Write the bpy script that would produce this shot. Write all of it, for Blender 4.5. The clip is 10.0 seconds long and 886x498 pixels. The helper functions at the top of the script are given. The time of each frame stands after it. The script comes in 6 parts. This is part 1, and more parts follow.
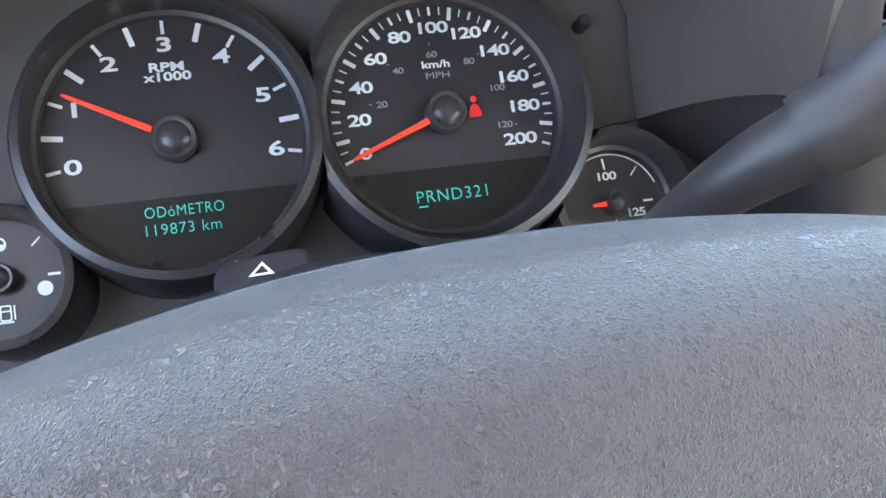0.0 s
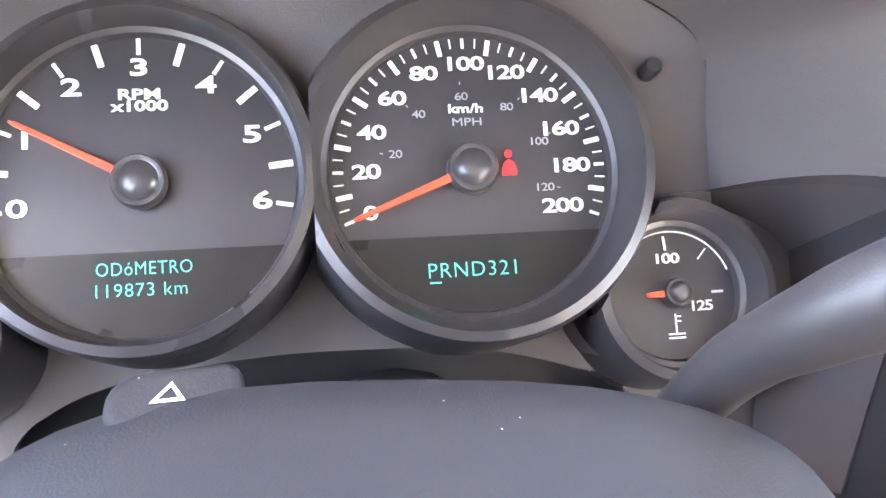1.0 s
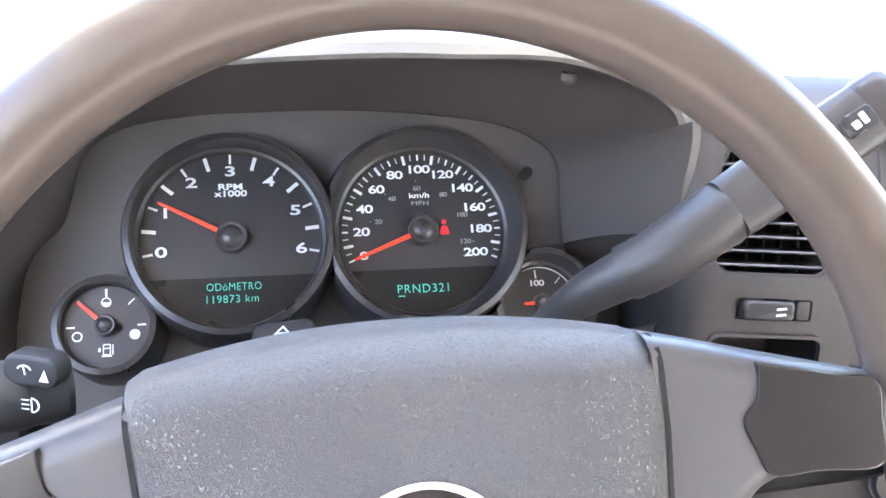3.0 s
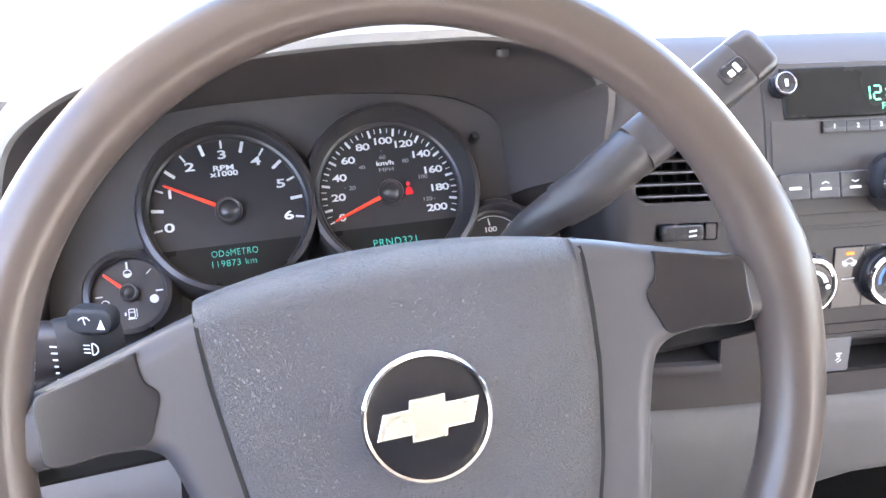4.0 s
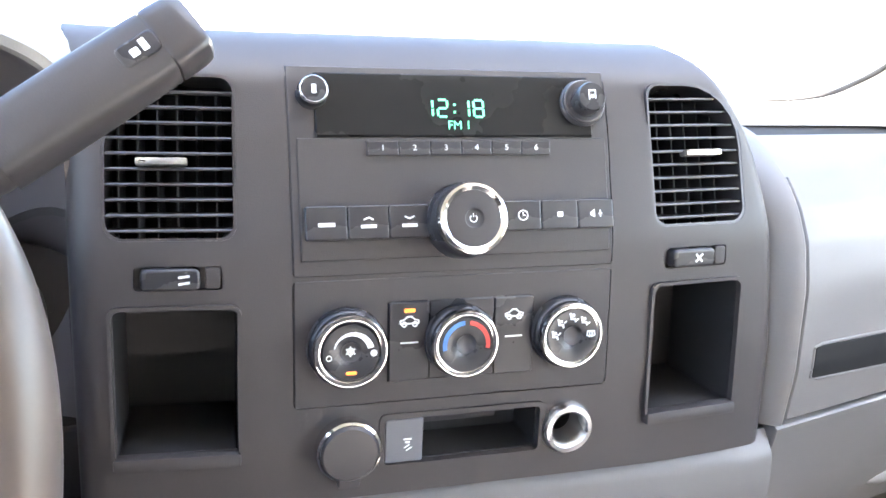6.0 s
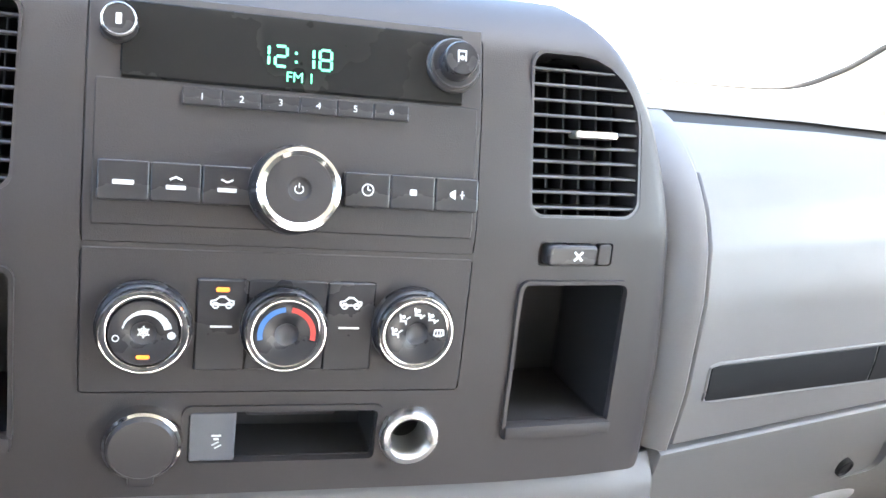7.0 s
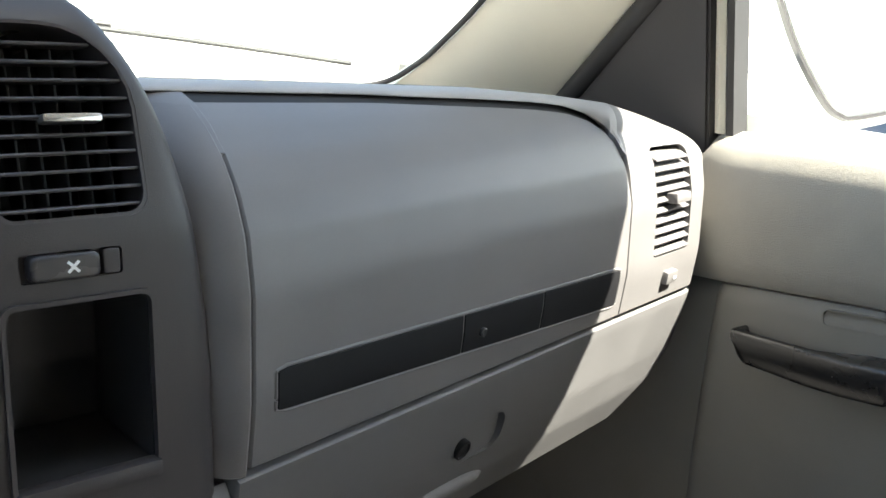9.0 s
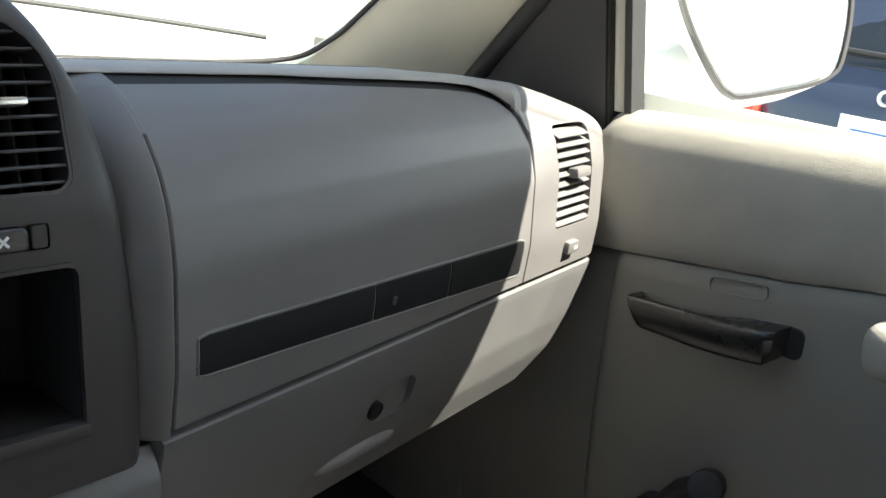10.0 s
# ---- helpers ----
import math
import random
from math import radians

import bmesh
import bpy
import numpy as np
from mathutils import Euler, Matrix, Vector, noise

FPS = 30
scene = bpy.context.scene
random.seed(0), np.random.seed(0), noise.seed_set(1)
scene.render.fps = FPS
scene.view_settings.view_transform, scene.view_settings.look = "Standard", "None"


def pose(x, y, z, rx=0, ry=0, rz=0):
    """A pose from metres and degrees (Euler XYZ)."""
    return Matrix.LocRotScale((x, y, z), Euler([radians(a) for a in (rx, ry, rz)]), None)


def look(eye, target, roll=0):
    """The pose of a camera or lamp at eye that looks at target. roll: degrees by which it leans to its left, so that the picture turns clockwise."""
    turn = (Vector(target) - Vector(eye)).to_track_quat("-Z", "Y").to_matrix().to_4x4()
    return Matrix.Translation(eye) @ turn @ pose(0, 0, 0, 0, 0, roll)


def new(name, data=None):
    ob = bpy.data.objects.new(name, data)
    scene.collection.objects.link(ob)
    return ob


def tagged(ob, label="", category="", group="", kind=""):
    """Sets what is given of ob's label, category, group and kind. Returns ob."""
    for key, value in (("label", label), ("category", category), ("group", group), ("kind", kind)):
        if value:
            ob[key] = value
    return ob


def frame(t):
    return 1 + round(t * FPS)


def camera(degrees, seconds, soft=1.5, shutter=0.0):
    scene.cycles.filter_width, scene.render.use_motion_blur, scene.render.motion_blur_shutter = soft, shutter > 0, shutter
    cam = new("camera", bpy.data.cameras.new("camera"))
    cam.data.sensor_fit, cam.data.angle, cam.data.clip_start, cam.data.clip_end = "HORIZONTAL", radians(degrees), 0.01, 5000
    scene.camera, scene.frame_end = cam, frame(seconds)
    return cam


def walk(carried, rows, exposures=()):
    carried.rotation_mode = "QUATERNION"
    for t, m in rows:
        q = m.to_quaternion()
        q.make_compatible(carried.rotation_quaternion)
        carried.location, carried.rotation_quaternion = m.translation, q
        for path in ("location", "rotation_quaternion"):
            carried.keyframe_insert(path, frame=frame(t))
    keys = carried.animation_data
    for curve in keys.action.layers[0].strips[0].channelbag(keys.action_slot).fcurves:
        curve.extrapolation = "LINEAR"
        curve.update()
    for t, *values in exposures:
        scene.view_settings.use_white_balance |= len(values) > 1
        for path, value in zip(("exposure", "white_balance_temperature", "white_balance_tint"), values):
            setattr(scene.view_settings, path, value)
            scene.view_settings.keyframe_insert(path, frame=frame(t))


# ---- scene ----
cam = camera(50.9, 10.0, soft=1.5)
PATH = [
    (0, (-0.429, 0.083, 1.409), (-0.109, 1.848, 0.525), 0.7),
    (0.5, (-0.404, 0.132, 1.406), (-0.208, 1.919, 0.53), 1.3),
    (1, (-0.395, 0.161, 1.4), (-0.23, 1.956, 0.534), 2.7),
    (1.5, (-0.386, 0.133, 1.413), (-0.215, 1.97, 0.64), 3.4),
    (2, (-0.392, 0.067, 1.444), (-0.181, 1.904, 0.682), 4.7),
    (2.5, (-0.4, -0.005, 1.47), (-0.174, 1.838, 0.726), 4.7),
    (2.7, (-0.407, -0.034, 1.475), (-0.167, 1.815, 0.75), 4.7),
    (3.8, (-0.444, -0.159, 1.503), (-0.118, 1.669, 0.76), 0.2),
    (4, (-0.443, -0.177, 1.503), (-0.093, 1.641, 0.747), 0.1),
    (4.5, (-0.404, -0.19, 1.496), (0.076, 1.618, 0.789), 0.4),
    (5, (-0.324, -0.166, 1.477), (0.304, 1.603, 0.786), 0.9),
    (5.5, (-0.233, -0.131, 1.453), (0.412, 1.656, 0.828), 1.6),
    (5.7, (-0.206, -0.116, 1.447), (0.428, 1.684, 0.847), 2.1),
    (6.8, (-0.082, -0.046, 1.439), (0.402, 1.757, 0.721), 7.4),
    (7, (-0.064, -0.043, 1.436), (0.528, 1.737, 0.741), 8.8),
    (7.5, (-0.029, -0.031, 1.42), (0.767, 1.704, 0.822), 9.5),
    (7.9, (-0.01, -0.021, 1.418), (0.934, 1.644, 0.837), 7.3),
    (8, (0.002, -0.025, 1.418), (0.992, 1.606, 0.82), 8.1),
    (8.5, (0.037, -0.02, 1.392), (1.187, 1.496, 0.775), 6.8),
    (9, (0.041, -0.019, 1.397), (1.239, 1.492, 0.868), 5.2),
    (9.5, (0.033, -0.021, 1.4), (1.26, 1.477, 0.899), 5.1),
    (10, (0.02, -0.051, 1.412), (1.346, 1.331, 0.834), 6.5),
]

EXPO = [(0.0, 4.82, 6450, 8), (0.5, 5.38, 6800, 8), (1.0, 6.42, 7050, 18), (1.5, 6.42, 7150, 18), (2.0, 6.4, 7400, 16), (2.5, 5.77, 6900, 15), (4.0, 5.15, 6600, 18), (4.5, 5.0, 6550, 20), (5.5, 5.12, 6550, 16), (7.0, 5.05, 6550, 10), (7.5, 4.65, 6600, 8), (8.0, 4.15, 6600, 6), (8.5, 3.63, 6650, 8), (9.0, 3.0, 6650, 6), (9.5, 2.65, 6650, 6), (10.0, 2.4, 6700, 5)]
walk(cam, [(t, look(eye, target, roll)) for t, eye, target, roll in PATH], EXPO)

# ---- daylight: a high sun behind the passenger's shoulder, clear sky ----
SUN = Vector((0.246, -0.52, 0.85)).normalized()
world = bpy.data.worlds.new("sky")
scene.world = world
world.use_nodes = True
wn = world.node_tree
sky = wn.nodes.new("ShaderNodeTexSky")
sky.sky_type = "NISHITA"
sky.sun_disc = False
sky.sun_elevation = math.asin(SUN.z)
sky.sun_rotation = math.atan2(SUN.x, SUN.y)
sky.air_density, sky.dust_density = 1.0, 2.5
wn.nodes["Background"].inputs["Strength"].default_value = 0.085
wn.links.new(sky.outputs["Color"], wn.nodes["Background"].inputs["Color"])
sun = new("sun", bpy.data.lights.new("sun", "SUN"))
sun.data.energy, sun.data.angle, sun.data.color = 5.0, radians(0.53), (1.0, 0.95, 0.87)
sun.matrix_basis = look(SUN * 30, (0, 0, 0))


# ---- materials ----
def material(name, color, rough=0.5, metal=0.0, grain=900.0, bump=0.12, mottle=0.10, blotch=14.0, coat=0.0, emit=0.0, spec=0.5, stretch=(1, 1, 1)):
    """A surface with colour variation at two scales, a fine grain in relief and an uneven gloss."""
    m = bpy.data.materials.new(name)
    m.use_nodes = True
    nt = m.node_tree
    p = nt.nodes["Principled BSDF"]
    p.inputs["Metallic"].default_value = metal
    p.inputs["Coat Weight"].default_value = coat
    p.inputs["Coat Roughness"].default_value = 0.06
    p.inputs["Specular IOR Level"].default_value = spec
    co = nt.nodes.new("ShaderNodeTexCoord")
    mp = nt.nodes.new("ShaderNodeMapping")
    mp.inputs["Scale"].default_value = stretch
    nt.links.new(co.outputs["Object"], mp.inputs["Vector"])
    big = nt.nodes.new("ShaderNodeTexNoise")
    big.inputs["Scale"].default_value, big.inputs["Detail"].default_value = blotch, 5
    fine = nt.nodes.new("ShaderNodeTexNoise")
    fine.inputs["Scale"].default_value, fine.inputs["Detail"].default_value = grain, 3
    for n in (big, fine):
        nt.links.new(mp.outputs["Vector"], n.inputs["Vector"])
    mix = nt.nodes.new("ShaderNodeMix")
    mix.data_type = "RGBA"
    add = nt.nodes.new("ShaderNodeMath")
    add.operation = "MULTIPLY_ADD"
    add.inputs[1].default_value, add.inputs[2].default_value = 0.35, 0.0
    nt.links.new(fine.outputs["Fac"], add.inputs[0])
    tot = nt.nodes.new("ShaderNodeMath")
    tot.operation = "MULTIPLY_ADD"
    tot.inputs[1].default_value = 0.65
    nt.links.new(big.outputs["Fac"], tot.inputs[0])
    nt.links.new(add.outputs[0], tot.inputs[2])
    nt.links.new(tot.outputs[0], mix.inputs["Factor"])
    mix.inputs["A"].default_value = (*[c * (1 - 2 * mottle) for c in color], 1)
    mix.inputs["B"].default_value = (*[min(1, c * (1 + 2 * mottle)) for c in color], 1)
    nt.links.new(mix.outputs["Result"], p.inputs["Base Color"])
    rr = nt.nodes.new("ShaderNodeMapRange")
    rr.inputs["To Min"].default_value, rr.inputs["To Max"].default_value = max(0.02, rough - 0.09), min(1, rough + 0.09)
    nt.links.new(big.outputs["Fac"], rr.inputs["Value"])
    nt.links.new(rr.outputs["Result"], p.inputs["Roughness"])
    if bump:
        b = nt.nodes.new("ShaderNodeBump")
        b.inputs["Strength"].default_value, b.inputs["Distance"].default_value = bump, 0.0006
        nt.links.new(fine.outputs["Fac"], b.inputs["Height"])
        nt.links.new(b.outputs["Normal"], p.inputs["Normal"])
    if emit:
        p.inputs["Emission Color"].default_value = (*color, 1)
        p.inputs["Emission Strength"].default_value = emit
    return m


def leather(name, color, rough, scale, depth, stretch=(1, 1, 1)):
    """Grained vinyl: cells of a hide pattern pressed into the plastic, with worn patches."""
    m = material(name, color, rough, grain=scale * 2.2, bump=0.0, mottle=0.12, blotch=18, stretch=stretch)
    nt = m.node_tree
    p = nt.nodes["Principled BSDF"]
    mp = next(n for n in nt.nodes if n.type == "MAPPING")
    fine = [n for n in nt.nodes if n.type == "TEX_NOISE"][1]
    vor = nt.nodes.new("ShaderNodeTexVoronoi")
    vor.feature = "DISTANCE_TO_EDGE"
    vor.inputs["Scale"].default_value = scale
    warp = nt.nodes.new("ShaderNodeMix")
    warp.data_type = "RGBA"
    warp.inputs["Factor"].default_value = 0.004
    nt.links.new(mp.outputs["Vector"], warp.inputs["A"])
    nt.links.new(fine.outputs["Color"], warp.inputs["B"])
    nt.links.new(warp.outputs["Result"], vor.inputs["Vector"])
    rmp = nt.nodes.new("ShaderNodeMapRange")
    rmp.inputs["From Max"].default_value = 0.25
    nt.links.new(vor.outputs["Distance"], rmp.inputs["Value"])
    b = nt.nodes.new("ShaderNodeBump")
    b.inputs["Strength"].default_value, b.inputs["Distance"].default_value = depth, 0.0009
    nt.links.new(rmp.outputs["Result"], b.inputs["Height"])
    nt.links.new(b.outputs["Normal"], p.inputs["Normal"])
    return m


CHARCOAL = material("charcoal_plastic", (0.045, 0.040, 0.040), 0.48, grain=1400, bump=0.20, spec=0.4)
BINNACLE = material("dark_binnacle_plastic", (0.092, 0.080, 0.079), 0.40, grain=1200, bump=0.2)
BEZEL = material("satin_bezel_plastic", (0.046, 0.041, 0.042), 0.30, grain=1500, bump=0.08)
PANEL = material("cluster_panel_plastic", (0.078, 0.070, 0.070), 0.50, grain=1400, bump=0.2)
WALL_BROWN = material("binnacle_wall_plastic", (0.088, 0.076, 0.075), 0.5, grain=1300, bump=0.15)
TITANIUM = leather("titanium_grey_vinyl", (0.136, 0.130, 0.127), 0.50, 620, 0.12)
# The same grey vinyl, coloured lighter for the daylight on upward faces.
TITAN_LIT = leather("lit_dash_top_vinyl", (0.275, 0.265, 0.255), 0.55, 520, 0.14)
LOWER = leather("lower_dash_vinyl", (0.120, 0.117, 0.115), 0.50, 620, 0.12)
for vinyl in (TITANIUM, LOWER):
    vinyl.node_tree.nodes["Principled BSDF"].inputs["Specular IOR Level"].default_value = 0.55
DOORTRIM = leather("door_trim_vinyl", (0.345, 0.326, 0.282), 0.6, 420, 0.40)
HEADLINER = material("headliner_cloth", (0.36, 0.345, 0.315), 0.9, grain=700, bump=0.4)
# Dark cloth for unseen walls, chosen to cut light bounced round the cab.
BOUNCE_CUT = material("dark_bounce_cut_cloth", (0.060, 0.056, 0.054), 0.9, grain=600, bump=0.5)
# Door colour darkened to stand in for the shade low in the cab.
DOORLOW = material("shaded_door_plastic", (0.215, 0.198, 0.168), 0.6, grain=1100, bump=0.2)
PILLAR = material("pillar_cloth_plastic", (0.74, 0.71, 0.60), 0.7, grain=1300, bump=0.15, mottle=0.05)
PAD = leather("steering_pad_vinyl", (0.099, 0.091, 0.093), 0.38, 560, 0.9, (1.0, 0.8, 1))
PAD.node_tree.nodes["Principled BSDF"].inputs["Specular IOR Level"].default_value = 0.75
PAD.node_tree.nodes["Principled BSDF"].inputs["Sheen Weight"].default_value = 0.22
PAD.node_tree.nodes["Principled BSDF"].inputs["Sheen Roughness"].default_value = 0.35
RIM = material("steering_rim_vinyl", (0.088, 0.069, 0.060), 0.30, grain=700, bump=0.0, mottle=0.06, blotch=9)
SPOKE = material("spoke_plastic", (0.076, 0.071, 0.075), 0.40, grain=1500, bump=0.06)
GLOSSY_TRIM = material("glossy_brown_black_trim", (0.024, 0.021, 0.0215), 0.20, bump=0.0, mottle=0.12, blotch=30)
GLOSS = material("gloss_black_plastic", (0.018, 0.017, 0.019), 0.16, bump=0.0, mottle=0.05)
STRIP = material("trim_strip_plastic", (0.011, 0.011, 0.012), 0.6, grain=1400, bump=0.05, spec=0.2)
HANDLE = material("handle_plastic", (0.017, 0.0165, 0.016), 0.26, grain=1400, bump=0.03, spec=0.8)
BLACK = material("matt_black_plastic", (0.022, 0.021, 0.022), 0.55, grain=1200, bump=0.1)
# Near-black colour that stands in for shade in gaps, ducts and recesses.
VOID = material("recess_shade_black", (0.008, 0.008, 0.008), 0.8, bump=0.0)
DIAL = material("dial_face_film", (0.030, 0.028, 0.031), 0.42, grain=2500, bump=0.03, mottle=0.06)
LENS = material("display_lens_plastic", (0.012, 0.012, 0.012), 0.28, bump=0.0, spec=0.25)
CHROME = material("chrome", (0.78, 0.77, 0.76), 0.12, 1.0, bump=0.0, mottle=0.03)
SATIN = material("satin_silver_paint", (0.62, 0.61, 0.60), 0.28, 0.9, bump=0.0, mottle=0.03)
PRINT = material("white_dial_print", (0.80, 0.83, 0.85), 0.5, bump=0.0, mottle=0.03, emit=0.0)
PRINT_DIM = material("grey_dial_print", (0.30, 0.31, 0.33), 0.5, bump=0.0, mottle=0.03)
NEEDLE = material("orange_red_needle", (0.85, 0.055, 0.022), 0.4, bump=0.0, mottle=0.03, emit=0.012)
GREEN = material("green_display_segments", (0.06, 0.60, 0.46), 0.5, bump=0.0, mottle=0.0, emit=0.010)
GREEN_HI = material("bright_green_clock_segments", (0.16, 0.95, 0.50), 0.5, bump=0.0, mottle=0.0, emit=0.038)
RED = material("red_warning_lamp", (0.70, 0.02, 0.03), 0.5, bump=0.0, mottle=0.0, emit=0.012)
AMBER = material("amber_indicator_lamp", (1.0, 0.22, 0.03), 0.5, bump=0.0, mottle=0.0, emit=0.07)
BLUE = material("blue_print", (0.07, 0.19, 0.48), 0.5, bump=0.0, mottle=0.03)
REDP = material("red_print", (0.58, 0.06, 0.05), 0.5, bump=0.0, mottle=0.03)
GOLD = material("gold_emblem_metal", (0.93, 0.87, 0.68), 0.28, 0.70, bump=0.0, mottle=0.05)
BRASS = material("worn_brass_key", (0.72, 0.50, 0.24), 0.32, 1.0, grain=700, bump=0.1)
SWITCH_GREY = material("switch_grey_plastic", (0.105, 0.110, 0.125), 0.3, grain=1400, bump=0.04)
BUTTON = material("button_plastic", (0.033, 0.032, 0.035), 0.28, grain=1500, bump=0.05)
RUBBER = material("black_rubber", (0.025, 0.025, 0.026), 0.65, grain=900, bump=0.2)
CARPET = material("dark_carpet", (0.050, 0.047, 0.046), 0.95, grain=500, bump=0.9)
WHITEPAINT = material("white_car_paint", (0.80, 0.80, 0.79), 0.25, bump=0.0, mottle=0.02, coat=0.6)
DARKPAINT = material("dark_blue_car_paint", (0.040, 0.048, 0.075), 0.22, bump=0.0, mottle=0.04, coat=0.8)
ASPHALT = material("pale_concrete_paving", (0.34, 0.33, 0.31), 0.85, grain=90, bump=0.4, mottle=0.12, blotch=0.6)
STUCCO = material("pale_stucco", (0.66, 0.64, 0.58), 0.85, grain=60, bump=0.4, mottle=0.07, blotch=0.8)
TAILRED = material("red_lamp_plastic", (0.62, 0.06, 0.04), 0.15, bump=0.0, coat=0.5)
CLEARLAMP = material("clear_lamp_plastic", (0.75, 0.72, 0.66), 0.15, bump=0.0, coat=0.5)
PLATEWHITE = material("white_plate", (0.78, 0.78, 0.76), 0.4, bump=0.0, mottle=0.03)
TYRE = material("tyre_rubber", (0.03, 0.03, 0.03), 0.8, grain=200, bump=0.3)
DARKGLASS = material("tinted_car_window", (0.02, 0.022, 0.024), 0.05, bump=0.0, coat=0.5)
MIRROR = material("mirror_silver", (0.92, 0.93, 0.94), 0.02, 1.0, bump=0.0, mottle=0.0)


def glass_material(name, tint):
    m = bpy.data.materials.new(name)
    m.use_nodes = True
    nt = m.node_tree
    p = nt.nodes["Principled BSDF"]
    out = nt.nodes["Material Output"]
    p.inputs["Base Color"].default_value = (0.9, 0.9, 0.9, 1)
    p.inputs["Roughness"].default_value = 0.02
    tr = nt.nodes.new("ShaderNodeBsdfTransparent")
    tr.inputs["Color"].default_value = (*tint, 1)
    gl = nt.nodes.new("ShaderNodeBsdfGlossy")
    gl.inputs["Roughness"].default_value = 0.02
    fr = nt.nodes.new("ShaderNodeFresnel")
    fr.inputs["IOR"].default_value = 1.16
    mx = nt.nodes.new("ShaderNodeMixShader")
    nt.links.new(fr.outputs["Fac"], mx.inputs["Fac"])
    nt.links.new(tr.outputs["BSDF"], mx.inputs[1])
    nt.links.new(gl.outputs["BSDF"], mx.inputs[2])
    nt.links.new(mx.outputs["Shader"], out.inputs["Surface"])
    return m




def dusted(m, scale, size, share, pale=(0.42, 0.41, 0.40)):
    """Scatters small pale dust specks over a material."""
    nt = m.node_tree
    p = nt.nodes["Principled BSDF"]
    src = p.inputs["Base Color"].links[0].from_socket
    vor = nt.nodes.new("ShaderNodeTexVoronoi")
    vor.inputs["Scale"].default_value = scale
    co = nt.nodes.new("ShaderNodeTexCoord")
    nt.links.new(co.outputs["Object"], vor.inputs["Vector"])
    near = nt.nodes.new("ShaderNodeMath")
    near.operation = "LESS_THAN"
    near.inputs[1].default_value = size
    nt.links.new(vor.outputs["Distance"], near.inputs[0])
    rgb = nt.nodes.new("ShaderNodeSeparateColor")
    nt.links.new(vor.outputs["Color"], rgb.inputs["Color"])
    few = nt.nodes.new("ShaderNodeMath")
    few.operation = "LESS_THAN"
    few.inputs[1].default_value = share
    nt.links.new(rgb.outputs["Red"], few.inputs[0])
    both = nt.nodes.new("ShaderNodeMath")
    both.operation = "MULTIPLY"
    nt.links.new(near.outputs[0], both.inputs[0])
    nt.links.new(few.outputs[0], both.inputs[1])
    mix = nt.nodes.new("ShaderNodeMix")
    mix.data_type = "RGBA"
    nt.links.new(both.outputs[0], mix.inputs["Factor"])
    nt.links.new(src, mix.inputs["A"])
    mix.inputs["B"].default_value = (*pale, 1)
    nt.links.new(mix.outputs["Result"], p.inputs["Base Color"])
    return m


SHROUD = dusted(material("dusty_shroud_plastic", (0.022, 0.020, 0.021), 0.62, grain=1300, bump=0.25, spec=0.25), 260, 0.06, 0.16)
LEVER = material("lever_plastic", (0.046, 0.041, 0.041), 0.44, grain=1300, bump=0.15)
dusted(PAD, 260, 0.05, 0.03, (0.22, 0.21, 0.22))
dusted(BINNACLE, 300, 0.08, 0.10, (0.30, 0.28, 0.27))
GLASS = glass_material("window_glass", (0.90, 0.95, 0.92))

# ---- building helpers ----
WORLD = {}


def thing(name, m, label, category, group="", kind=""):
    ob = new(name)
    ob.empty_display_size = 0.02
    ob.matrix_basis = m
    WORLD[ob.name] = m
    return tagged(ob, label, category, group, kind)


def finish(bm, mat, name, smooth=35):
    bmesh.ops.recalc_face_normals(bm, faces=bm.faces)
    me = bpy.data.meshes.new(name)
    bm.to_mesh(me)
    bm.free()
    me.materials.append(mat)
    if smooth:
        me.polygons.foreach_set("use_smooth", [p.loop_total < 7 for p in me.polygons])
        me.set_sharp_from_angle(angle=radians(smooth))
    return me


def part(name, bm, mat, parent, label="", m=None, world=False, smooth=35):
    """Links bm as one mesh under parent: in the parent's own axes, at the pose m in them, or given in the world's axes."""
    if world:
        bm.transform(WORLD[parent.name].inverted())
    ob = new(name, finish(bm, mat, name, smooth))
    ob.parent = parent
    ob.matrix_basis = m if m is not None else Matrix()
    WORLD[ob.name] = WORLD[parent.name] @ ob.matrix_basis
    return tagged(ob, label)


def single(name, bm, mat, label, category, m=None, group="", kind="", smooth=35):
    ob = new(name, finish(bm, mat, name, smooth))
    ob.matrix_basis = m if m is not None else Matrix()
    WORLD[ob.name] = ob.matrix_basis.copy()
    return tagged(ob, label, category, group, kind)


def cut(ob, cutters):
    """Takes the cutters (bmeshes in ob's own axes) out of ob's mesh."""
    for bm in cutters:
        bmesh.ops.recalc_face_normals(bm, faces=bm.faces)
        me = bpy.data.meshes.new("cutter")
        bm.to_mesh(me)
        bm.free()
        c = new("cutter", me)
        keep, par = ob.matrix_basis.copy(), ob.parent
        ob.parent, ob.matrix_basis = None, Matrix()
        mod = ob.modifiers.new("cut", "BOOLEAN")
        mod.operation, mod.solver, mod.object = "DIFFERENCE", "EXACT", c
        dg = bpy.context.evaluated_depsgraph_get()
        res = bpy.data.meshes.new_from_object(ob.evaluated_get(dg))
        ob.modifiers.remove(mod)
        ob.data = res
        ob.parent, ob.matrix_basis = par, keep
        bpy.data.objects.remove(c)
    ob.data.polygons.foreach_set("use_smooth", [p.loop_total < 7 for p in ob.data.polygons])
    ob.data.set_sharp_from_angle(angle=radians(32))
    return ob


